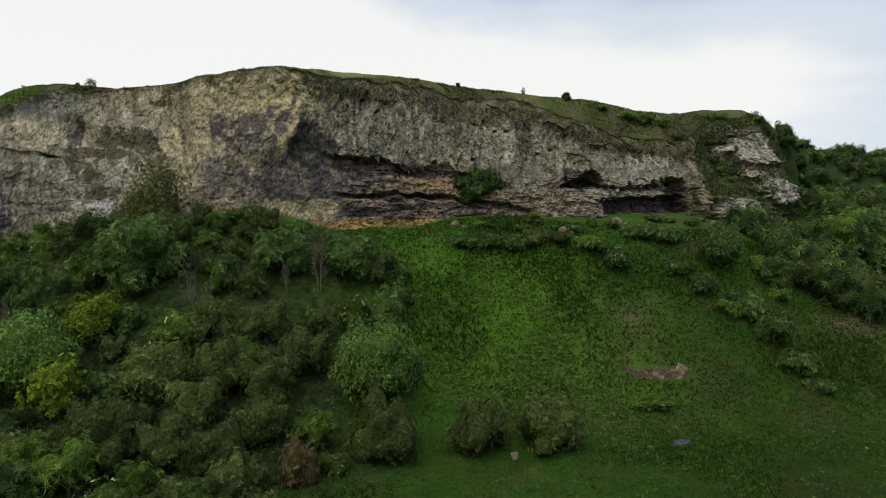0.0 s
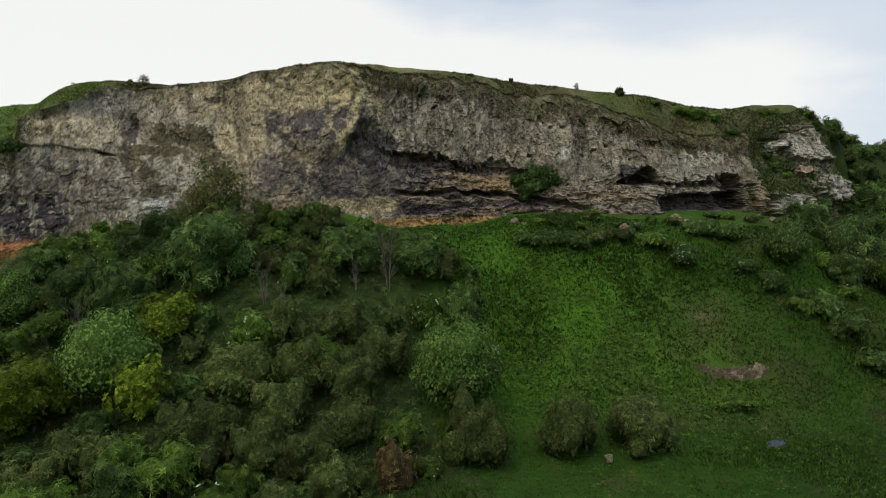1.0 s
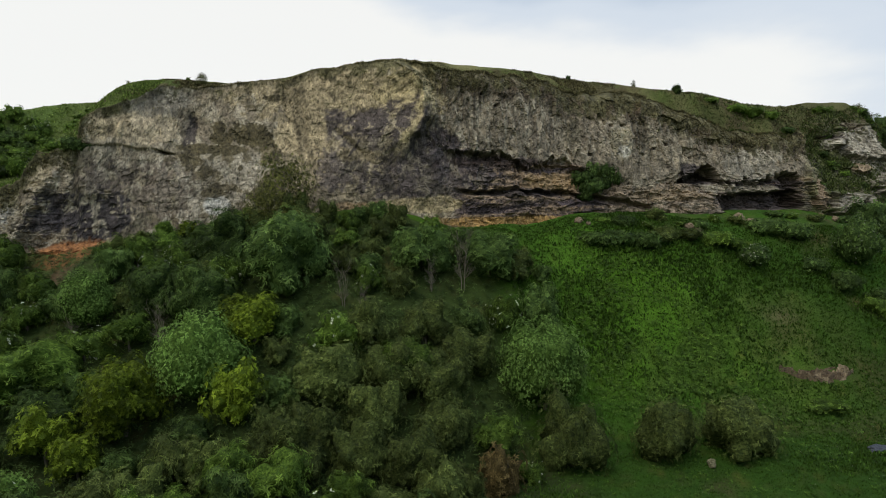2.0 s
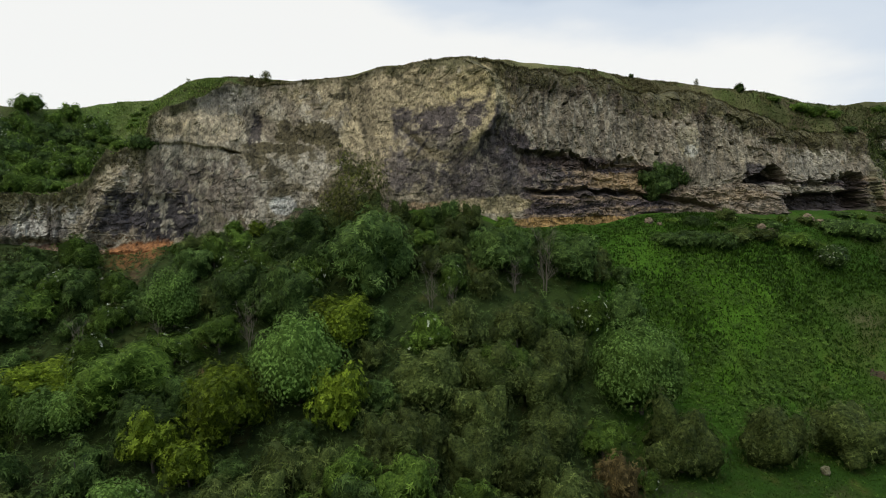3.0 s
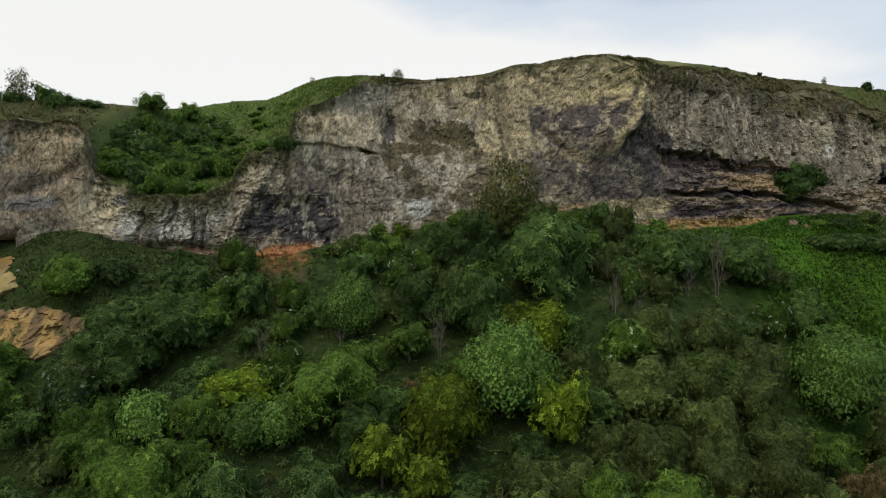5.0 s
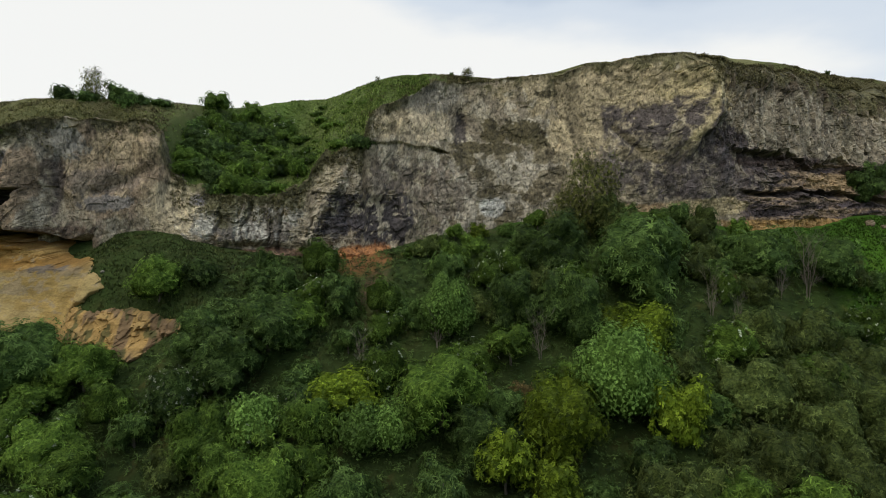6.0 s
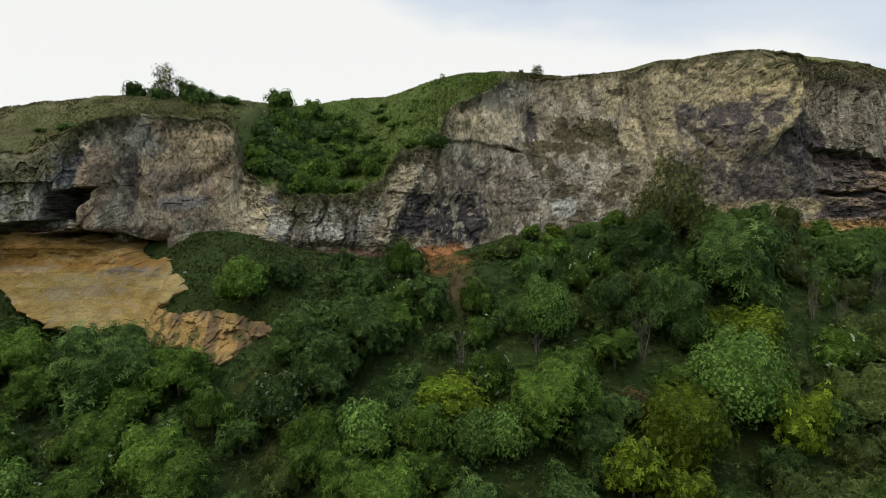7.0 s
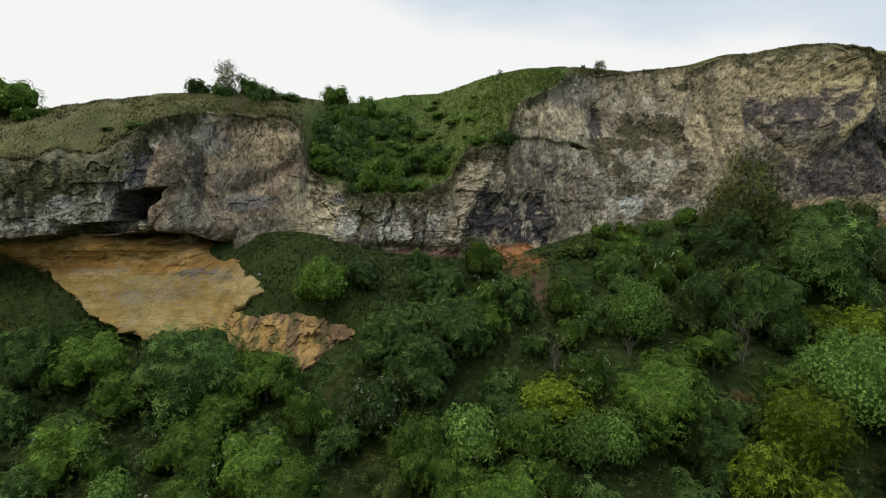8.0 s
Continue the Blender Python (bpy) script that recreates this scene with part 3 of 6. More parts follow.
# ---- the rock face ----
def rock_tint(X, Z, Y):
    U = X + 0.8 * Y
    n1, n2, n3 = fbm(U * 0.25, Z * 0.25, 0, 71, 4), fbm(U * 0.9, Z * 0.9, 0, 72, 4), fbm(U * 2.6, Z * 2.3, 0, 74, 4, 0.65)
    drip = fbm(U * 1.1, Z * 0.13, 0, 73, 4)
    streak = fbm(U * 2.6, Z * 0.45, 0, 70, 4, 0.65)
    slant = fbm((U - 0.4 * Z) * 0.8, (Z + 0.4 * X) * 0.2, 0, 75, 3, 0.55)
    band = fbm(X * 0.09, (Z + 0.3 * n1) * 1.5, 0, 76, 4, 0.6)
    edge = 0.6 * n1 + 0.5 * n2 + 0.6 * n3
    tan, grey, dark = (0.39, 0.315, 0.19), (0.242, 0.204, 0.143), (0.072, 0.058, 0.058)
    ochre, orange, brown = (0.44, 0.275, 0.10), (0.36, 0.155, 0.055), (0.112, 0.092, 0.048)
    t = np.zeros(X.shape + (3,)) + np.array((0.31, 0.262, 0.175))
    n5 = fbm(U * 4.2, Z * 3.2, 0, 68, 3, 0.7)
    n4 = fbm(U * 1.4, Z * 2.0, 0, 77, 4, 0.6)
    t = blend(t, (0.17, 0.138, 0.10), smooth(0.12, 0.18, n2 + 0.4 * n4 + 0.3 * n3) * 0.6)
    drape = fbm(U * 0.8, Z * 0.5, 0, 82, 4, 0.6)
    t = blend(t, (0.41, 0.36, 0.265), smooth(0.20, 0.27, drape + 0.3 * n4 + 0.2 * n3) * 0.65)
    t = blend(t, (0.215, 0.175, 0.12), smooth(0.22, 0.30, -drape + 0.3 * n4) * 0.6)

    def zone(x0, z0, rx, rz, colour, w=1.0, rag=0.6, soft=0.14, power=2, turn=0.0):
        nonlocal t
        u, v = (X - x0) + turn * (Z - z0), (Z - z0) - turn * (X - x0)
        d = ((np.abs(u) / rx) ** power + (np.abs(v) / rz) ** power) ** (1 / power) + rag * edge * 0.7
        t = blend(t, colour, w * smooth(1 + soft, 1 - soft, d))

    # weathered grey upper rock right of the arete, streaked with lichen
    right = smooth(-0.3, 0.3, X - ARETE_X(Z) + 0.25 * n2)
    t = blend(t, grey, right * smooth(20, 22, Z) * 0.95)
    t = blend(t, (0.34, 0.305, 0.225), right * smooth(0.08, 0.26, 0.5 * streak + 0.4 * n4 + 0.3 * drip) * smooth(22, 24, Z) * 0.6)
    t = blend(t, (0.12, 0.10, 0.075), right * smooth(0.18, 0.34, -0.5 * streak + 0.4 * n4 - 0.3 * drip) * smooth(23, 26, Z) * 0.6)
    t = blend(t, (0.105, 0.080, 0.052), right * smooth(-3.4, -2.0, Z - LIP_Z(X) + 1.4 * drip + 0.8 * n2) * 0.85)
    zone(11.5, 29.3, 3.4, 1.1, (0.155, 0.108, 0.068), 0.8, 0.8)
    zone(-5.0, 31.0, 4.5, 0.8, (0.145, 0.108, 0.072), 0.7, 0.8)
    # bedded lower rock: purplish brown, black and tan beds
    low = smooth(-13, -11, X) * smooth(0.4, -0.3, Z - BED_TOP(X) + 0.3 * n2) * (1 - smooth(35, 37, X)) * (1 - 0.6 * smooth(4, 7, X + n2) * smooth(23, 19, X + n2))
    t = blend(t, (0.16, 0.118, 0.094), low * 0.95)
    t = blend(t, (0.072, 0.056, 0.058), low * smooth(0.05, 0.3, band + 0.35 * n3))
    t = blend(t, (0.27, 0.195, 0.125), low * smooth(0.08, 0.3, -band + 0.45 * n3))
    # fresh tan rock left of the arete
    zone(-24, 29.6, 11.5, 3.6, tan)
    zone(-17.0, 29.5, 3.4, 4.2, (0.46, 0.375, 0.205), 0.9)
    zone(-29, 24.5, 3.6, 5.0, tan)
    zone(-45, 25.9, 4.0, 2.0, (0.42, 0.345, 0.225), 0.9)
    zone(-47.2, 26.5, 1.6, 2.0, tan, 0.8)
    zone(-37, 21.2, 4.6, 3.0, (0.42, 0.365, 0.26), 0.7, 1.0)
    zone(-31, 20.8, 3.0, 2.4, (0.40, 0.335, 0.215), 0.9)
    torn = smooth(-45, -42, X) * smooth(-28, -31, X) * smooth(24.2, 23.2, Z + 0.4 * n2)
    t = blend(t, (0.42, 0.37, 0.28), torn * smooth(0.02, 0.10, n2 + 0.5 * n3 + 0.2 * n1) * 0.75)
    t = blend(t, (0.145, 0.118, 0.068), torn * smooth(0.22, 0.30, -n2 + 0.6 * n4) * 0.85)
    zone(-37.2, 18.1, 1.25, 1.0, (0.60, 0.575, 0.50), 0.95, 0.3)
    zone(-43, 29.2, 3.2, 1.5, (0.31, 0.275, 0.215), 0.7)
    # brown earthy blotches left on the face
    zone(-33.6, 25.5, 2.7, 1.45, brown, 1.0, 0.55, 0.05, 2, -0.3)
    zone(-37.0, 24.0, 3.0, 0.5, brown, 0.95, 0.6, 0.06)
    zone(-37.3, 26.5, 0.85, 0.65, brown, 1.0, 0.8, 0.08)
    zone(-37.0, 25.2, 1.3, 0.55, brown, 1.0, 0.9, 0.08)
    zone(-39.3, 24.2, 1.9, 0.42, brown, 1.0, 0.8, 0.08)
    zone(-31.6, 29.6, 1.3, 0.42, brown, 0.95, 0.7, 0.08)
    zone(-33.8, 28.7, 1.5, 0.3, brown, 0.9, 0.8, 0.08)
    zone(-40.1, 22.6, 0.9, 0.9, brown, 0.9, 1.1, 0.08)
    zone(-38.4, 21.6, 0.6, 0.5, brown, 0.9, 1.0, 0.08)
    zone(-34.9, 22.0, 0.5, 0.4, brown, 0.9, 0.8, 0.08)
    zone(-37.6, 19.3, 1.1, 0.35, brown, 0.9, 0.8, 0.08)
    zone(-30.6, 21.8, 0.8, 0.5, brown, 0.7, 0.9, 0.1)
    # near-black in the upright crack
    zone(-40.4, 26.6, 0.75, 1.6, (0.075, 0.062, 0.055), 0.95, 1.2, 0.1)
    hair = smooth(0.06, 0.015, np.abs(fbm(U * 0.55, Z * 0.42, 0, 91, 4, 0.6))) * (1 - right)
    t = t * (1 - 0.5 * hair * smooth(0.0, 0.3, n1 + 0.3 * n2 + 0.1))[..., None]
    # black water-stained rock left of the arete: a straight left edge, torn by pale slanting runs
    run = fbm((X - 0.62 * Z) * 0.55, (Z + 0.62 * X) * 0.1, 0, 69, 3, 0.6)
    edge_l = smooth(-26.1, -25.7, X + 0.3 * n2 - 0.3 * np.clip(25.2 - Z, 0, 9))
    stain = edge_l * smooth(28.9, 28.0, Z + 0.8 * n2 + 0.7 * n3 - 0.03 * (X + 22)) * smooth(-15.0, -15.6, X - 0.35 * (Z - 26))
    upper = smooth(24.4, 25.1, Z + 0.6 * n2 + 0.12 * (X + 22))
    t = blend(t, (0.098, 0.080, 0.076), stain * upper * (0.4 + 0.55 * smooth(0.62, 0.36, run + 0.5 * slant + 0.5 * n4)))
    t = blend(t, (0.135, 0.112, 0.098), stain * (1 - upper) * smooth(17.8, 18.8, Z + 0.4 * n2) * smooth(0.30, 0.08, run + 0.5 * slant + 0.4 * n4 - 0.03 * (X + 22)) * 0.9)
    t = blend(t, (0.36, 0.30, 0.19), stain * smooth(0.30, 0.40, 0.7 * n3 + 0.6 * slant + 0.3 * n5) * smooth(18, 19, Z) * 0.6)
    zone(-22.0, 23.3, 2.6, 0.8, (0.34, 0.275, 0.16), 0.7, 0.9, 0.14, 2, -0.15)
    off = X - ARETE_X(Z) + 0.3 * n2
    # the arete's tan edge, then the shadow right of it painted dark
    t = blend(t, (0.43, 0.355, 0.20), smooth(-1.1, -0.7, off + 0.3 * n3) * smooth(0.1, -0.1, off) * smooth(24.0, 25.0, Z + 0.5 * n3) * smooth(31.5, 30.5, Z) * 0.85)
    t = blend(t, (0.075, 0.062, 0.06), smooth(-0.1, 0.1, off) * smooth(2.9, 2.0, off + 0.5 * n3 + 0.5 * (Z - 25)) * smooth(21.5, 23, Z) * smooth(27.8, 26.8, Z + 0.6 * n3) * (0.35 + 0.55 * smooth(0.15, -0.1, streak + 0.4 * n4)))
    zone(-22.7, 24.2, 0.22, 1.7, (0.09, 0.075, 0.07), 0.9, 0.5, 0.12, 2, -0.7)
    # more painted shadow in the corner behind the arete, broken by streaks
    zone(-13.4, 24.6, 1.7, 2.0, dark, 0.45 + 0.5 * smooth(0.12, -0.08, streak + 0.4 * n4), 1.1, 0.1)
    mottle = smooth(-0.28, -0.14, n2 + 0.6 * n4)
    zone(-13.5, 21.2, 7.2, 2.6, (0.098, 0.081, 0.080), 0.92 * np.maximum(mottle, 0.75), 0.6)
    t = blend(t, (0.30, 0.255, 0.18), smooth(-21, -19, X) * smooth(-8, -10, X) * smooth(18.2, 18.8, Z) * smooth(24, 23, Z) * smooth(0.30, 0.38, drape + 0.5 * n3 + 0.3 * n4) * 0.55)
    zone(-24.3, 21.3, 2.2, 2.4, (0.15, 0.124, 0.108), 0.85 * mottle, 0.8)
    # shade of the slot below the jutting upper rock, painted dark brown
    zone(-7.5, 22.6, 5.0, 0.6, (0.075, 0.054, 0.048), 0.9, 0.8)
    # near-black over the niche and the rock beside it
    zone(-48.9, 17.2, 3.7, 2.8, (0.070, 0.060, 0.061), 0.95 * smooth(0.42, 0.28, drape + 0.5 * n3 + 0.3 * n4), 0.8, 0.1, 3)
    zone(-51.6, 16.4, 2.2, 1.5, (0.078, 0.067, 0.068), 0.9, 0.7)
    zone(-47.5, 21.2, 4.0, 1.8, (0.13, 0.105, 0.085), 0.7 * mottle, 1.2)
    zone(-53.0, 21.6, 2.6, 1.6, (0.37, 0.315, 0.205), 0.75, 1.2)
    zone(-43, 19.6, 3.0, 3.6, (0.17, 0.135, 0.10), 0.75 * mottle, 1.0)
    # left block and its cave
    zone(-83, 19.5, 6, 4.0, (0.135, 0.125, 0.108), 0.95, 0.5)
    t = blend(t, (0.30, 0.285, 0.235), smooth(-77.5, -79, X) * smooth(0.0, 0.18, fbm((X + 0.3 * Z) * 0.8, Z * 0.3, 0, 79, 4, 0.6)) * 0.8)
    zone(-80.9, 18.6, 1.2, 1.7, (0.36, 0.345, 0.275), 0.85, 1.1)
    zone(-83.5, 17.4, 1.3, 1.0, (0.30, 0.28, 0.22), 0.85, 1.1)
    zone(-79.0, 21.9, 1.7, 1.6, (0.10, 0.092, 0.094), 0.85, 0.9)
    zone(-85.5, 20.2, 3.0, 1.0, (0.125, 0.12, 0.045), 0.85, 1.3)
    # shade painted into the cave mouth; a dark brown strip under the block
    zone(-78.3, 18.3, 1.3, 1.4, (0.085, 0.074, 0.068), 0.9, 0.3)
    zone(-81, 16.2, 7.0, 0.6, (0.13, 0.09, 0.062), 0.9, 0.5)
    # alcove and shoulder in pinkish tan, with grey beds
    zone(-71, 22.4, 5.3, 4.6, (0.345, 0.265, 0.165), 0.95, 0.4)
    t = blend(t, (0.21, 0.15, 0.105), smooth(-76, -74.5, X) * smooth(-66, -68, X) * smooth(0.1, 0.3, slant + 0.5 * n4) * 0.6)
    zone(-70.0, 23.8, 3.6, 1.4, (0.43, 0.335, 0.20), 0.8, 0.8)
    zone(-72.5, 20.6, 3.6, 0.9, (0.27, 0.215, 0.165), 0.7, 0.9)
    zone(-71.2, 18.7, 2.2, 0.55, (0.20, 0.185, 0.17), 0.8, 1.1)
    # shade of the cleft at the alcove's left edge, put into the tint
    zone(-75.4, 22.3, 0.6, 1.4, (0.15, 0.115, 0.09), 0.7, 1.0)
    zone(-76.8, 20.0, 0.75, 3.6, (0.25, 0.18, 0.11), 0.95, 0.3)
    # the recess right of the pillar, its shade painted over the relief
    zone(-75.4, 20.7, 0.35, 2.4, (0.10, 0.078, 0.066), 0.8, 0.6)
    zone(-75.0, 24.0, 1.6, 1.6, (0.30, 0.275, 0.225), 0.85, 0.8)
    zone(-66.2, 18.4, 2.4, 2.8, (0.40, 0.335, 0.215), 0.95, 0.5)
    zone(-64.2, 18.9, 0.9, 0.6, (0.14, 0.13, 0.14), 0.8, 0.6)
    zone(-59.5, 16.8, 4.4, 2.2, (0.43, 0.405, 0.34), 0.9, 0.7)
    zone(-59.5, 16.8, 4.6, 2.4, (0.095, 0.078, 0.062), 0.85 * smooth(0.15, 0.35, drip + 0.4 * n3), 0.6)
    # pale crusts at the right, and hollows whose shade is put into the colour
    zone(7.2, 25.0, 1.5, 1.9, (0.30, 0.265, 0.175), 0.85, 0.8)
    zone(7.6, 23.9, 0.8, 0.7, (0.50, 0.475, 0.39), 0.9, 0.5)
    zone(13, 24.6, 3.2, 2.4, (0.29, 0.25, 0.175), 0.8, 1.0)
    zone(10.0, 26.4, 0.6, 2.6, (0.12, 0.10, 0.065), 0.8, 0.8)
    zone(1.6, 26.0, 0.9, 2.4, (0.15, 0.13, 0.085), 0.8, 0.8)
    zone(5.0, 28.4, 1.6, 1.2, (0.13, 0.10, 0.06), 0.85, 0.9)
    zone(26, 23.7, 4.4, 1.2, (0.33, 0.295, 0.22), 0.9, 1.0)
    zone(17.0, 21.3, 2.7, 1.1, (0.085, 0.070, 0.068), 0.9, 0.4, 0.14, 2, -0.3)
    zone(23.5, 19.7, 5.6, 0.5, (0.31, 0.275, 0.20), 0.9, 0.6, 0.14, 4)
    zone(24.5, 22.6, 4.6, 2.2, (0.36, 0.325, 0.25), 0.8, 0.9)
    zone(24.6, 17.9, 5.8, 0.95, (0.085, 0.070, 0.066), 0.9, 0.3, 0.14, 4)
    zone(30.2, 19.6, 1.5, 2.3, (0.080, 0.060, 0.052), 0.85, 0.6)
    # painted shade inside each pit, on top of its relief
    for hx, hz in PITS:
        zone(hx, hz, 0.26, 0.2, (0.13, 0.11, 0.085), 0.7, 0.5)
    # yellow and red beds low down
    zone(-1.2, 20.4, 3.4, 0.9, (0.36, 0.25, 0.13), 0.9, 0.8)
    # the long dipping slot, its shade painted near-black
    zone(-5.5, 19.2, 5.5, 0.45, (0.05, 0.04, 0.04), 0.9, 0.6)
    zone(-6.5, 16.1, 6.8, 0.6, ochre, 0.95, 0.35, 0.14, 4)
    zone(-22, 17.6, 3.6, 0.8, (0.37, 0.26, 0.14), 0.85, 0.5)
    zone(-14.7, 18.0, 4.0, 0.75, (0.44, 0.36, 0.205), 0.9, 0.6)
    zone(13, 18.9, 4.5, 0.7, (0.33, 0.25, 0.155), 0.8, 0.7)
    zone(22, 15.2, 2.0, 0.7, (0.30, 0.175, 0.105), 0.9, 0.6)
    zone(-49.6, 13.3, 3.4, 1.5, orange, 0.95, 0.4)
    # dark red-brown along the undercut
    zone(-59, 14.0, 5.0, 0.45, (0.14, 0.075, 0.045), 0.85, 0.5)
    # the nose at the right: knuckles of pale rock in olive turf
    turf = (0.082, 0.094, 0.030)
    nose = smooth(31.5, 34.5, X - 0.35 * (Z - 22) + 0.8 * n2)
    t = blend(t, turf, nose * 0.95)
    t = blend(t, (0.105, 0.082, 0.052), nose * smooth(0.0, 0.25, n1 + 0.5 * n2) * smooth(24, 26, Z) * 0.8)
    for kx, kz, rx, rz, out in NOSE_ROCKS:
        pale_k = (0.36, 0.33, 0.26) if kz < 28 else (0.20, 0.17, 0.125)
        zone(kx, kz, rx, rz, pale_k, 1.0, 1.0)
    t = blend(t, (0.13, 0.11, 0.085), nose * smooth(0.16, 0.3, slant + 0.4 * n4) * 0.55)
    zone(41.3, 22.3, 1.3, 0.6, (0.40, 0.30, 0.19), 0.9, 0.8)
    zone(33.2, 19.2, 1.1, 2.6, (0.27, 0.195, 0.12), 0.9, 0.8)
    # shade under the nose's two overhangs, painted as dark strips
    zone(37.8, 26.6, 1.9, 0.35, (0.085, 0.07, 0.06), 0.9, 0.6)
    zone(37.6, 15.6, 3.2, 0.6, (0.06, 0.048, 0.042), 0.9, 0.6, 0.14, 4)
    # dark runs down the face; turf hanging over the lip
    t = t * (1 - 0.4 * smooth(0.3, 0.6, drip) * smooth(18, 24, Z))[..., None]
    moss = smooth(2.5, 0.7, LIP_Z(X) - Z + 1.6 * n2 + 0.9 * n3 - 2.2 * smooth(-77, -79, X) + 1.3 * smooth(-20, -24, X) * smooth(-52, -46, X) + 1.4 * smooth(-79, -77, X) * smooth(-66, -68, X) - 1.0 * smooth(-4, 6, X) * smooth(33, 30, X))
    t = blend(t, (0.105, 0.098, 0.044), moss * 0.88)
    t = t * np.clip(0.98 + 0.10 * n2 + 0.38 * n3 + 0.27 * n4 + 0.36 * n5, 0.35, 1.7)[..., None]
    t = t * (1 + 0.3 * right * smooth(21, 24, Z) * fbm(X * 2.8, Z * 0.3, 0, 78, 3, 0.6))[..., None]
    # brightness painted region by region: right of the arete, beds, lower left, alcove
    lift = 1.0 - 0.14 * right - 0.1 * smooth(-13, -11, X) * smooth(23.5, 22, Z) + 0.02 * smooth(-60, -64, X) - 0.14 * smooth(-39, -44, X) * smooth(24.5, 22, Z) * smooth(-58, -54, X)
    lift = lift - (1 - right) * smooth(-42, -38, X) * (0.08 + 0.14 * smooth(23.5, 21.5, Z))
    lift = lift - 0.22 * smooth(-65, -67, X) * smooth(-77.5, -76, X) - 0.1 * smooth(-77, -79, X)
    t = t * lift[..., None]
    return np.maximum(t, 0.018)


def cliff():
    xs = np.concatenate((np.arange(-104, -82, 0.108), np.arange(-82, -66, 0.055), np.arange(-66, 53.0, 0.108)))
    v = np.linspace(0, 1, 156)[:, None]
    lo, hi = BASE_Z(xs)[None] - 1.6, LIP_Z(xs)[None] + 0.10 * fbm(xs * 1.6, 0, 0, 51, 3)[None]
    hi = np.maximum(hi, lo + 0.5)
    X = np.broadcast_to(xs, (156, len(xs)))
    Z = lo + (hi - lo) * v
    Y = face_y(X, Z)
    fade = smooth(0, 0.9, hi - Z)
    D = rock_detail(X, Z, Y) * (0.12 + 0.88 * fade)
    lean = np.clip(np.gradient(Y, xs, axis=1), -2.5, 2.5)
    soft = np.ones(9) / 9
    lean = np.stack([np.convolve(row, soft, "same") for row in lean])
    tilt = np.sqrt(1 + lean ** 2)
    X2 = X + 0.12 * fbm(X * 0.8, Z * 0.8, 0, 52, 3) - D * lean / tilt
    Y = Y + D / tilt
    Zt = Z + 0.10 * fbm(X * 0.8, Z * 0.8, 0, 53, 3) * fade
    # the top turns back into the turf
    back = []
    for d, drop in ((0.25, -0.06), (0.8, 0.05), (1.8, 0.5)):
        back.append((X2[-1], Y[-1] + d, Zt[-1] - drop))
    X2 = np.vstack((X2, *(b[0][None] for b in back)))
    Y2 = np.vstack((Y, *(b[1][None] for b in back)))
    Z2 = np.vstack((Zt, *(b[2][None] for b in back)))
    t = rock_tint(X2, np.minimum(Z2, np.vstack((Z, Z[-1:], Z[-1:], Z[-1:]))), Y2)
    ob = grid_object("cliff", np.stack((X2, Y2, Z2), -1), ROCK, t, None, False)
    return tagged(ob, "tan and grey weathered rock cliff with black stains", "cliff", kind="structure")


ground_sheet()
cliff()


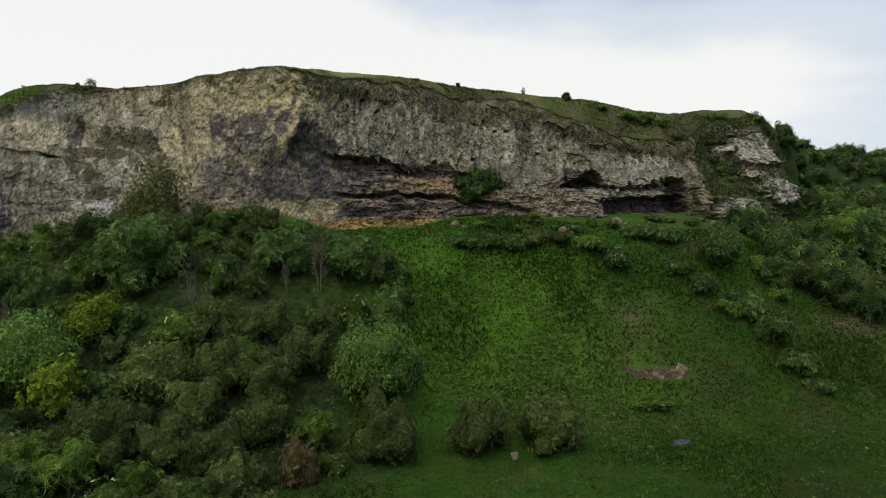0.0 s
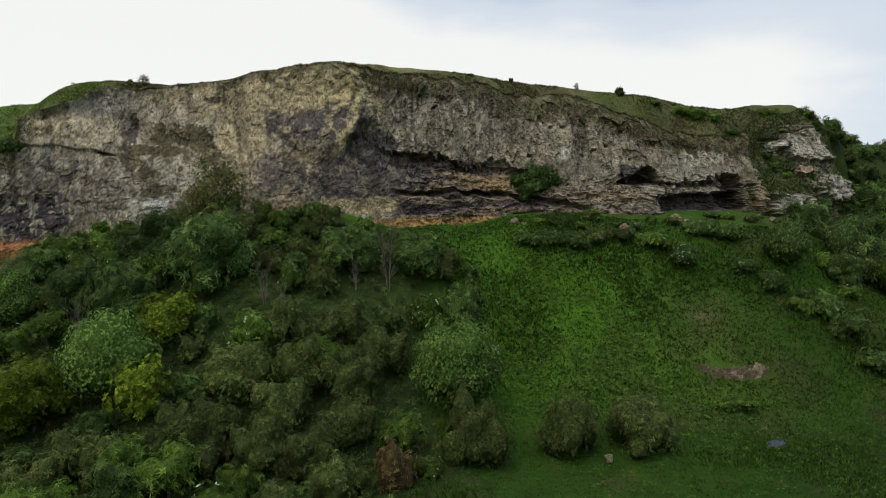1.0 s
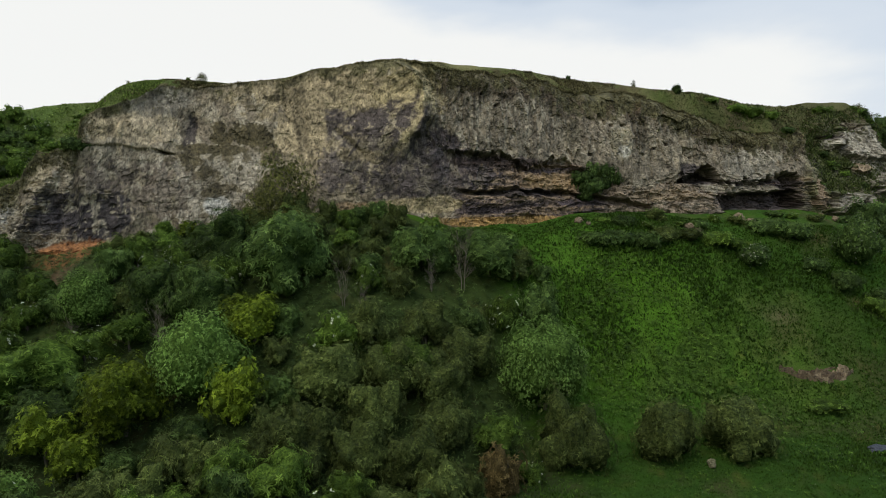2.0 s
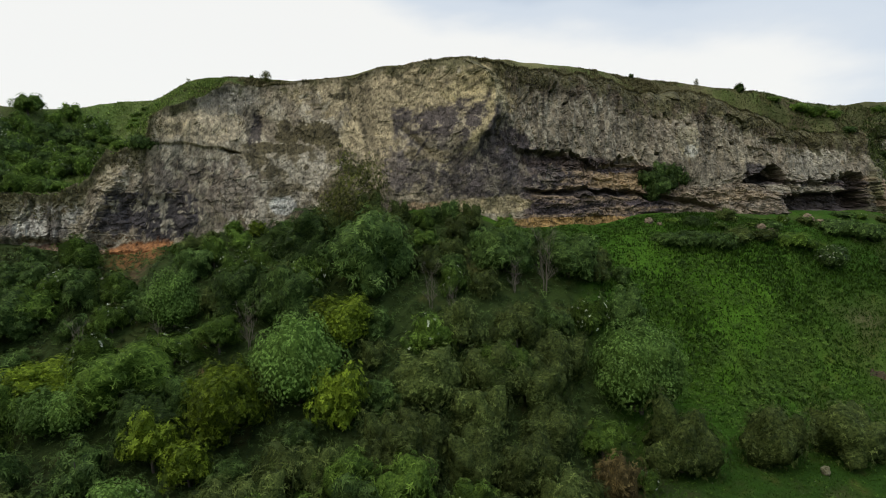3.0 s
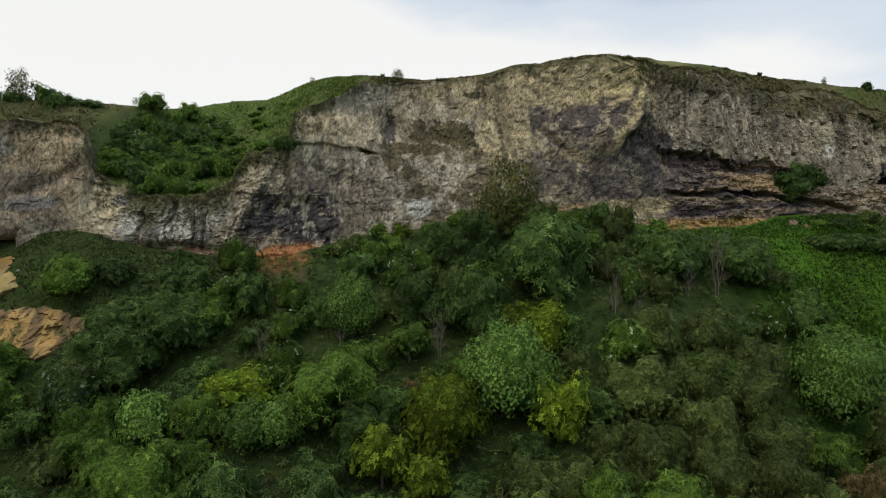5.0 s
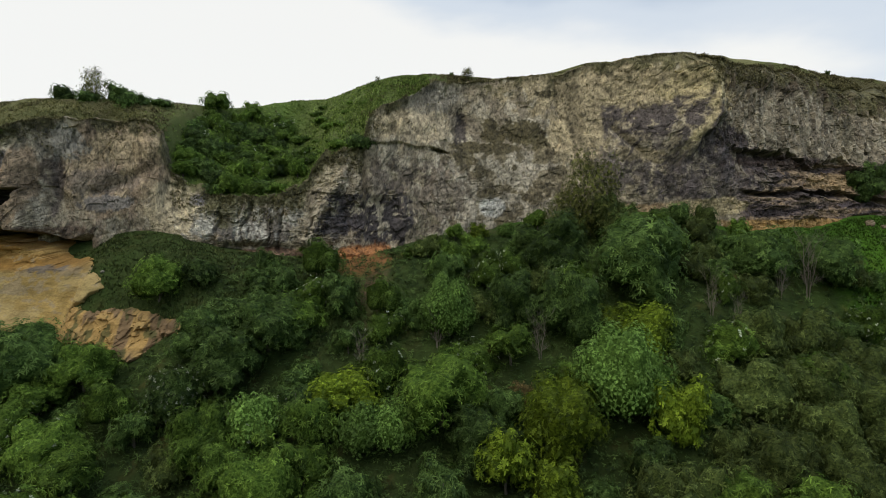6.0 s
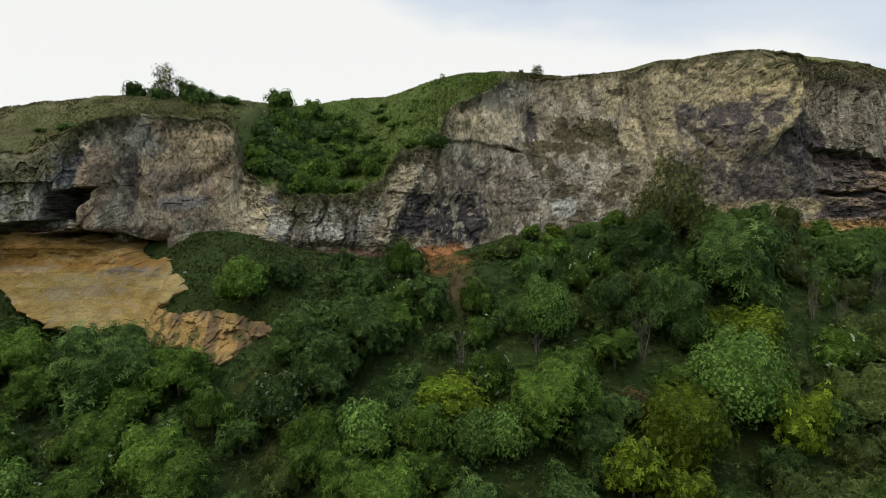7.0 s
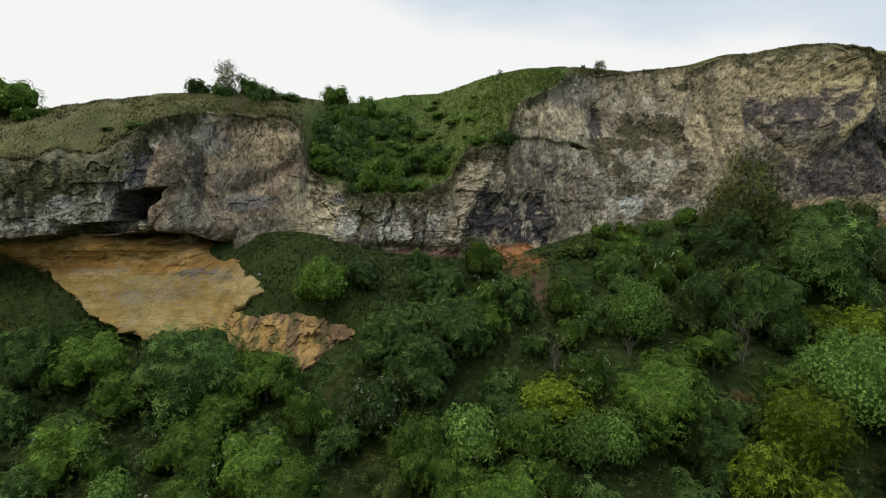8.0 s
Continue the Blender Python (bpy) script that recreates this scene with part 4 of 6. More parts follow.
# ---- the bare sand bank under the left end of the cliff ----
def sand_bank():
    xs = np.arange(-96, -61.5, 0.10)
    zs = np.arange(6.0, 17.6, 0.09)
    X, Z = np.meshgrid(xs, zs)
    deep = np.interp(zs, (6, 8.2, 9.1, 11.3, 12.5, 13.3, 13.7, 15, 16.5, 17.6), (46.4, 47.7, 48.2, 49.5, 50.0, 50.3, 50.9, 51.5, 52.4, 53))[:, None]
    ahead = np.arange(40, 60, 0.25)
    rise = np.maximum.accumulate(ground_z(xs[:, None], ahead[None]), 1) + ahead[None] * 1e-4
    turf = np.stack([np.interp(zs, r, ahead) for r in rise], 1)
    Y = deep - 0.9 * smooth(-77, -80, X) + 0.5 * hump(X, Z, -73.5, 12, 3, 5) - 0.8 * smooth(14.2, 15.4, Z) * smooth(-75, -78, X)
    Y = np.minimum(Y + (turf - 0.4 - Y) * smooth(-73, -70.5, X), turf - 0.3)
    wz = Z + 0.05 * (X + 80) + 0.15 * fbm(X * 0.25, Z * 0.3, 0, 81, 3)
    upper = smooth(13.0, 13.6, Z + 0.3 * fbm(X * 0.4, 0.4, 0, 88, 3)) * smooth(-71, -73, X)
    lobe = smooth(-71.6, -70.6, X) * smooth(10.9, 10.4, Z)
    # thin strata in steps, cut by small gullies
    step = wz * 2.6 + 0.3 * fbm(X * 0.6, wz, 0, 83, 3)
    bedding = vnoise(X * 0.15, np.floor(step) * 3.1, 0, 89) - 0.5
    Y = Y + (0.05 + 0.14 * upper) * bedding + 0.10 * fbm(X * 0.3, wz * 0.6, 0, 82, 3)
    Y = Y + (0.012 + 0.06 * upper + 0.15 * lobe) * facets(X * 0.7, wz * 0.7, 84) + (0.02 + 0.035 * upper + 0.08 * lobe) * facets(X * 2.2, wz * 2.8, 79)
    Y = Y + 0.22 * (0.5 - ridged(X * 0.5, Z * 0.16, 90, 4)) * (0.4 + 0.6 * np.maximum(upper, lobe))
    # outline: a dome of ochre sand, a paler tongue below it, and a broken lobe under the turf
    top = np.interp(xs, (-96, -90.5, -88, -85.7, -82.5, -79.7, -76.7, -74.0, -72.6, -71.4, -69.6, -68.8, -68.2, -67.4, -66.2, -64.5, -62.9, -62),
                    (15.9, 16.1, 16.3, 16.4, 16.5, 16.2, 15.3, 13.6, 13.5, 13.3, 12.7, 12.2, 11.6, 8, 8, 8, 8, 8))
    low = np.interp(xs, (-96, -89, -85, -82, -79, -76, -73, -70.5, -68, -66, -65, -63, -62), (15.4, 14.6, 13.3, 11.0, 9.0, 8.4, 8.0, 8.0, 7.9, 7.3, 7.0, 8.4, 9))
    rag = 0.35 * fbm(X * 0.7, Z * 0.7, 0, 85, 4) + 0.25 * facets(X * 1.1, Z * 1.3, 78)
    wedge = np.interp(xs, (-96, -72, -71, -69.5, -68.2), (0, 8.0, 10.6, 11.4, 12.0))      # turf hangs in between tongue and lobe
    lobe_top = np.interp(xs, (-96, -71.6, -70.8, -68, -66.2, -64.5, -62.4, -61.6), (20, 20, 10.4, 10.2, 10.5, 10.0, 9.8, 9.0))
    tongue = np.minimum(top[None] - Z, Z - np.maximum(low, wedge)[None])
    inside = np.maximum(tongue, np.minimum(np.minimum(lobe_top, 30)[None] - Z, np.minimum(Z - low[None], top[None] - Z + 9 * (xs > -71)[None]))) + rag * 0.6
    Y = Y + (np.maximum(turf, Y) + 0.7 - Y) * smooth(0.35, -0.7, inside)
    n = fbm(X * 0.4, wz * 0.9, 0, 86, 4)
    fine = fbm(X * 1.6, wz * 3.0, 0, 77, 4, 0.6)
    t = np.zeros(X.shape + (3,)) + np.array((0.335, 0.228, 0.074))
    t = blend(t, (0.375, 0.275, 0.110), smooth(0.0, 0.3, n))
    t = blend(t, (0.315, 0.168, 0.042), upper * 0.9)
    t = blend(t, (0.39, 0.24, 0.075), upper * smooth(0.05, 0.25, bedding + 0.3 * fine))
    line_of = smooth(0.16, 0.04, np.abs(step - np.floor(step) - 0.1)) * smooth(0.0, 0.3, fbm(X * 0.35, wz * 0.7, 0, 76, 3))
    t = blend(t, (0.17, 0.105, 0.05), line_of * (0.25 + 0.55 * upper))
    # grey-brown debris lying on the sand, and the dirty broken lobe
    debris = hump(X, Z, -73.2, 13.1, 2.6, 0.45) + hump(X, Z, -78.6, 11.6, 2.4, 0.9) * 0.7 + hump(X, Z, -75.2, 11.8, 1.6, 0.9) * 0.75 + hump(X, Z, -81.5, 13.6, 2.5, 0.3)
    t = blend(t, (0.23, 0.185, 0.12), smooth(0.45, 0.62, debris + 0.8 * fine) * 0.65)
    t = blend(t, (0.135, 0.11, 0.085), smooth(0.5, 0.6, hump(X, Z, -74.2, 13.3, 1.5, 0.4) + 0.4 * fine) * 0.85)
    t = blend(t, (0.40, 0.24, 0.085), lobe * 0.6)
    t = blend(t, (0.16, 0.105, 0.06), lobe * smooth(0.0, 0.2, fbm(X * 1.3, Z * 0.35, 0, 80, 4) + 0.25 * smooth(-66, -64, X)) * 0.85)
    t = blend(t, (0.07, 0.075, 0.025), lobe * smooth(0.36, 0.46, fbm(X * 1.6, Z * 0.8, 0, 75, 4)) * 0.8)
    # sand below the overhanging rock, its shade painted dark brown
    t = blend(t, (0.15, 0.075, 0.04), smooth(15.4, 16.0, Z + 0.3 * n) * smooth(-84, -87, X))
    t = t * (0.93 + 0.25 * fine)[..., None]
    ob = grid_object("sand_bank", np.stack((X, Y, Z), -1), SAND, t, inside > -0.9, False)
    return tagged(ob, "bare ochre yellow sand bank below the cliff", "sand bank", kind="structure")


sand_bank()


# ---- plants ----
GREENS = {
    "olive": ("olive_leaves", (0.047, 0.078, 0.018), (0.130, 0.161, 0.041)),
    "dark": ("dark_leaves", (0.037, 0.080, 0.017), (0.110, 0.170, 0.040)),
    "fresh": ("fresh_leaves", (0.050, 0.108, 0.014), (0.144, 0.222, 0.034)),
    "yellow": ("yellow_green_leaves", (0.078, 0.130, 0.010), (0.190, 0.255, 0.020)),
    "silver": ("silvery_green_leaves", (0.130, 0.240, 0.046), (0.215, 0.345, 0.076), 0.32, 0.76, 1.2),
    "brown": ("rusty_brown_leaves", (0.105, 0.086, 0.030), (0.230, 0.168, 0.062)),
    "spring": ("olive_spring_leaves", (0.050, 0.062, 0.013), (0.128, 0.136, 0.030)),
    "bloom": ("white_blossom", (0.30, 0.34, 0.22), (0.48, 0.50, 0.38)),
}
LEAF = {key: leaf_material(*value) for key, value in GREENS.items()}
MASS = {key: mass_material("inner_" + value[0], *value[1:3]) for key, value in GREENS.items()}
# the willow's inner greens are darker still: painted shade between its clumps
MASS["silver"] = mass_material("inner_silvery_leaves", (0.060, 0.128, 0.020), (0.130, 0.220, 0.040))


def rosettes(rng, centres, outward, size, slim, droop, each=6):
    """Sprays of narrow leaves, each spray spread like a star over the crown's skin and hanging at its tips."""
    n = len(centres)
    nor = outward + rng.normal(0, 0.16, (n, 3))
    nor /= np.linalg.norm(nor, axis=1)[:, None] + 1e-9
    a = np.cross(nor, rng.normal(0, 1, (n, 3)))
    a /= np.linalg.norm(a, axis=1)[:, None] + 1e-9
    b = np.cross(nor, a)
    turn = (np.arange(each)[None] + rng.uniform(-0.35, 0.35, (n, each))) * 2 * math.pi / each
    length = size * rng.uniform(0.6, 1.35, (n, each)) * rng.uniform(0.75, 1.25, (n, 1))
    way = a[:, None] * np.cos(turn)[..., None] + b[:, None] * np.sin(turn)[..., None]
    side = np.cross(np.broadcast_to(nor[:, None], way.shape), way)
    lift = nor[:, None] * rng.uniform(-0.1, 0.45, (n, each))[..., None]
    tip = centres[:, None] + (way + lift) * length[..., None]
    tip[..., 2] -= droop * length * (0.5 + 0.5 * rng.uniform(0, 1, (n, each)))
    mid = centres[:, None] + (0.55 * (way + lift) + slim * 0.75 * side) * length[..., None]
    mid[..., 2] -= 0.3 * droop * length
    v = np.concatenate((centres[:, None], tip, mid), 1)
    first = np.arange(n)[:, None] * (2 * each + 1)
    k = np.arange(each)[None]
    f = np.stack((first + 0 * k, first + 1 + each + k, first + 1 + k), -1)
    return v.reshape(-1, 3), f.reshape(-1, 3)


def crown_lobes(rng, lobes, spread, tall, dome=False):
    """The lobes of a crown of unit radius, its base at height 0 and its top at height tall: centres and radii."""
    if dome:      # one round head with low swellings all over it
        c = [(0, 0, 0.5 * tall), (0.18, 0.1, 0.42 * tall), (-0.15, 0.12, 0.46 * tall), (0.05, -0.2, 0.42 * tall)]
        r = [0.72, 0.62, 0.62, 0.64]
        way = rng.normal(0, 1, (lobes, 3))
        way[:, 2] = np.abs(way[:, 2]) * 1.2 - 0.7
        way /= np.linalg.norm(way, axis=1)[:, None]
        c += list(way * np.array((0.76, 0.76, 0.46 * tall)) + np.array((0, 0, 0.48 * tall)))
        r += list(rng.uniform(0.12, 0.22, lobes))
        return np.array(c), np.array(r)
    # boughs with rounded heads make the outline, with smaller clumps on some of them
    c, r = [(0, 0, 0.45 * tall)], [0.46]
    turn = rng.uniform(0, 2 * math.pi)
    for i in range(lobes):
        q = (i + 0.5) / lobes
        a = turn + i * 2.4 + rng.normal(0, 0.3)
        h = 0.18 + 0.62 * q + rng.normal(0, 0.05)
        width = math.sqrt(max(0.02, 1 - ((h - 0.38) / 0.66) ** 2))
        d = spread * width * rng.uniform(0.5, 0.86)
        big = np.array((d * math.cos(a), d * math.sin(a), tall * h))
        size = rng.uniform(0.28, 0.44) * (1.12 - 0.3 * q)
        c.append(big)
        r.append(size)
        if i % 2:      # a smaller clump on its shoulder
            way = big - np.array((0, 0, 0.2 * tall)) + rng.normal(0, 0.3, 3)
            c.append(big + way / np.linalg.norm(way) * size * 0.8)
            r.append(size * rng.uniform(0.4, 0.6))
    return np.array(c), np.array(r)


def crown_points(rng, count, c, r, tall, flat=0.9, shag=0.25):
    """Places of the sprays over the outer skin of the lobes, and the way out of the crown at each."""
    n = count * 5
    pick = rng.choice(len(r), n, p=r ** 2 / (r ** 2).sum())
    way = rng.normal(0, 1, (n, 3))
    way /= np.linalg.norm(way, axis=1)[:, None]
    depth = 1 - np.abs(rng.normal(0, 0.06, n)) + shag * rng.uniform(0, 1, n) ** 5
    p = c[pick] + way * (r[pick] * depth)[:, None] * np.array((1, 1, flat))
    inside = np.zeros(n, bool)
    for k in range(len(r)):
        inside |= (pick != k) & (((p - c[k]) ** 2).sum(1) < (0.86 * r[k]) ** 2)
    keep = ~inside & ((way[:, 2] > -0.45) | (rng.uniform(0, 1, n) < 0.3)) & (p[:, 2] > 0.02 * tall)
    p, way = p[keep][:count], way[keep][:count]
    out = p - np.array((0, 0, 0.3 * tall))
    out /= np.linalg.norm(out, axis=1)[:, None] + 1e-9
    way = 0.7 * way + 0.3 * out + np.array((0, 0, 0.15))
    return p, way / np.linalg.norm(way, axis=1)[:, None]


def crown_mass(c, r, tall, rings, sides, rng):
    """A closed skin drawn just inside the lobes."""
    mid = np.array((0, 0, tall * 0.45))
    el, az = np.linspace(-1.35, 1.57, rings), np.arange(sides) * 2 * math.pi / sides
    E, A = np.meshgrid(el, az, indexing="ij")
    A = A + rng.uniform(-0.5, 0.5, A.shape) * 2 * math.pi / sides
    way = np.stack((np.cos(E) * np.cos(A), np.cos(E) * np.sin(A), np.sin(E)), -1).reshape(-1, 3)
    o = c - mid
    along = way @ o.T
    gap = (o ** 2).sum(1)[None] - along ** 2
    hit = (r * 0.9)[None] ** 2 - gap
    reach = np.where(hit > 0, along + np.sqrt(np.maximum(hit, 0)), 0).max(1)
    reach = np.where(reach < 0.2, 0.25, reach) * rng.uniform(0.78, 0.94, len(reach))
    v = mid + way * reach[:, None]
    i = np.arange(rings * sides).reshape(rings, sides)
    j = np.roll(i, -1, 1)
    f = np.concatenate((np.stack((i[:-1], j[:-1], j[1:]), -1).reshape(-1, 3), np.stack((i[:-1], j[1:], i[1:]), -1).reshape(-1, 3)))
    return v, f


def tube(verts, faces, path, radii, sides=6, joint=None):
    """A tapered limb along a path, grown onto the vertex joint of an older limb."""
    start = len(verts)
    for i, (p, r) in enumerate(zip(path, radii)):
        p = Vector(p)
        along = (Vector(path[min(i + 1, len(path) - 1)]) - Vector(path[max(i - 1, 0)])).normalized()
        side = along.orthogonal().normalized()
        up = along.cross(side)
        for k in range(sides):
            a = 2 * math.pi * k / sides
            verts.append(p + (side * math.cos(a) + up * math.sin(a)) * r)
    for i in range(len(path) - 1):
        for k in range(sides):
            a, b = start + i * sides + k, start + i * sides + (k + 1) % sides
            faces.append((a, b, b + sides, a + sides))
    if joint is not None:
        faces.append((joint, joint + 1, start + 1, start))
    return start


def limbs(rng, tall, spread, stems, thick, twigs=4, fine=0):
    verts, faces = [], []
    first = None
    for s in range(stems):
        a = 2 * math.pi * (s + rng.uniform(0, 0.7)) / stems
        lean = rng.uniform(0.15, 0.5) * spread if stems > 1 else 0.08
        path = [(0.06 * math.cos(a) * (stems > 1), 0.06 * math.sin(a) * (stems > 1), -0.25)]
        for i in range(1, 5):
            q = i / 4
            path.append((lean * q * math.cos(a) + rng.normal(0, 0.03), lean * q * math.sin(a) + rng.normal(0, 0.03), tall * (0.8 if fine else 0.66) * q))
        stem = tube(verts, faces, path, [thick * (1 - 0.75 * i / 4) for i in range(5)], 5, first)
        first = stem if first is None else first
        for b in range(twigs):
            i = 1 + b % 4
            o = Vector(path[i])
            w = Vector((math.cos(a + b * 1.7), math.sin(a + b * 1.7), rng.uniform(0.6, 1.4)))
            reach = spread * rng.uniform(0.3, 0.6) * (1.0 if fine else 0.7)
            tip = o + w * reach + Vector((0, 0, 0.08))
            twig = tube(verts, faces, [o, o + w * reach * 0.5, tip], [thick * 0.4, thick * 0.26, thick * 0.08], 3, stem + i * 5)
            for f in range(fine):
                p = o + w * reach * rng.uniform(0.3, 0.95)
                u = Vector((rng.normal(0, 0.6), rng.normal(0, 0.6), rng.uniform(0.3, 1.0))) * reach * 0.55
                tube(verts, faces, [p, p + u * 0.5, p + u], [thick * 0.17, thick * 0.12, thick * 0.05], 3, twig + 3)
    return np.array([tuple(v) for v in verts]), np.array(faces)


PROTO = {}


def prototype(kind, variant, grade):
    """The meshes of one kind of plant, one metre in crown radius: its limbs, its crown, and blossom if it bears any."""
    key = (kind, variant, grade)
    if key in PROTO:
        return PROTO[key]
    rng = np.random.default_rng(1000 + 37 * variant + sum(map(ord, kind)))
    look_of = {   # leaf, leaves, lobes, spread, tall, leaf length, slimness, stems, blossom
        "hawthorn": ("dark", 3300, 11, 0.78, 1.5, 0.125, 0.36, 2, 0),
        "blooming_hawthorn": ("dark", 4800, 28, 0.80, 1.5, 0.082, 0.55, 2, 420),
        "blackthorn": ("olive", 2900, 12, 0.82, 1.4, 0.105, 0.36, 4, 0),
        "ash": ("fresh", 3200, 11, 0.80, 1.55, 0.114, 0.30, 1, 0),
        "willow": ("silver", 13000, 46, 0.80, 1.5, 0.046, 0.55, 2, 0),
        "maple": ("yellow", 4400, 13, 0.78, 1.6, 0.096, 0.52, 1, 0),
        "elder": ("fresh", 3100, 10, 0.82, 1.35, 0.108, 0.34, 3, 90),
        "rusty_shrub": ("brown", 2800, 12, 0.82, 1.5, 0.105, 0.36, 4, 0),
        "ivy_mound": ("dark", 2800, 12, 0.88, 0.75, 0.120, 0.45, 3, 0),
        "low_shrub": ("fresh", 2200, 10, 0.86, 0.8, 0.13, 0.34, 3, 0),
        "juniper": ("dark", 1500, 9, 0.66, 1.5, 0.11, 0.36, 2, 0),
        "sapling": ("spring", 9000, 12, 0.74, 1.9, 0.085, 0.45, 3, 0),
        "bare_shrub": ("brown", 0, 0, 0.9, 2.0, 0.1, 0.5, 5, 0),
    }[kind]
    leaf, count, lobes, spread, tall, size, slim, stems, bloom = look_of
    many, small, rings, sides = {"large": (1.7, 0.56, 14, 24), "usual": (0.70, 0.97, 9, 14), "distant": (0.26, 1.5, 7, 10)}[grade]
    count, size, lobes = int(count * many), size * small, int(lobes * (1.4 if grade == "large" else 1))
    thin = kind in ("bare_shrub", "sapling")
    lv, lf = limbs(rng, tall + 0.15, spread, stems, 0.016 if thin else 0.055, 9 if thin else 2, 7 if thin else 0)
    wood = raw_object("trunk", lv, lf, TWIG if thin else BARK)
    made, drop = [("trunk", wood.data)], [wood]
    droop = {"ash": 0.42, "elder": 0.35, "hawthorn": 0.3, "willow": 0.1, "maple": 0.15}.get(kind, 0.2)
    if count:
        c, r = crown_lobes(rng, lobes, spread, tall, kind in ("willow", "blooming_hawthorn"))
        p, way = crown_points(rng, count // 6, c, r, tall)
        if thin:
            p = p + rng.normal(0, 0.12, p.shape)
        v, lf = rosettes(rng, p, way, size, slim, droop)
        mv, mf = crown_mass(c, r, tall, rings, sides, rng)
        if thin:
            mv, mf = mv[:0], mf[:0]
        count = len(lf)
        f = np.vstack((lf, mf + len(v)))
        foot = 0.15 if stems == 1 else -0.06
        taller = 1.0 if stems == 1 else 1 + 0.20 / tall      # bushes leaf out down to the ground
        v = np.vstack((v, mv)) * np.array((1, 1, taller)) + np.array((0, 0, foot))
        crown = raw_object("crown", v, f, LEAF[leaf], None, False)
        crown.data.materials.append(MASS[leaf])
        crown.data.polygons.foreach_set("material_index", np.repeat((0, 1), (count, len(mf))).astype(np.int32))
        crown.data.polygons.foreach_set("use_smooth", np.repeat((False, True), (count, len(mf))))
        made.append(("crown", crown.data))
        drop.append(crown)
    if bloom:
        p, way = crown_points(np.random.default_rng(77 + variant), bloom // 3, c, r, tall)
        v, bf = rosettes(rng, p + way * 0.05, way, size * 0.6, 0.7, 0.0, 4)
        v[:, 2] = v[:, 2] * taller + foot + 0.03
        flower = raw_object("blossom", v, bf, LEAF["bloom"], None, False)
        made.append(("blossom", flower.data))
        drop.append(flower)
    for o in drop:
        bpy.data.objects.remove(o)
    PROTO[key] = made
    return made


LABEL = {
    "hawthorn": ("dense dark green hawthorn on the wooded slope", "tree"),
    "blooming_hawthorn": ("dark green hawthorn speckled with white blossom", "tree"),
    "blackthorn": ("dull olive green thorny bush on the slope", "bush"),
    "ash": ("fresh green young ash with feathery leaves", "tree"),
    "willow": ("rounded silvery green willow above the thicket", "tree"),
    "maple": ("bright yellow-green young maple in spring leaf", "tree"),
    "elder": ("leafy green elder bush with few pale flowers", "bush"),
    "rusty_shrub": ("half-dry bush with rusty brown leaves", "bush"),
    "ivy_mound": ("dark green mound of creeping ivy and bramble", "bush"),
    "low_shrub": ("low fresh green shrub on the grass", "bush"),
    "sapling": ("olive-brown young tree with thin spring leaves", "tree"),
    "bare_shrub": ("bare grey-brown shrub of thin upright twigs", "bush"),
    "juniper": ("small dark bush on the hilltop skyline", "bush"),
}
PLANT_NUMBER = [0]


def plant(kind, x, y, z, radius, stretch=1.0, grade=None):
    """One plant: an Empty at its foot with trunk and crown."""
    PLANT_NUMBER[0] += 1
    n = PLANT_NUMBER[0]
    top = tagged(new(kind), *LABEL[kind], group=LABEL[kind][1] + " kind: " + kind.replace("_", " "))
    top.matrix_world = Matrix.LocRotScale((x, y, z), Euler((0, 0, n * 2.4)), (radius, radius, radius * stretch))
    for name, me in prototype(kind, n % 3, grade or ("large" if radius > 2.25 else "usual")):
        o = new(name, me)
        o.parent = top
    return top

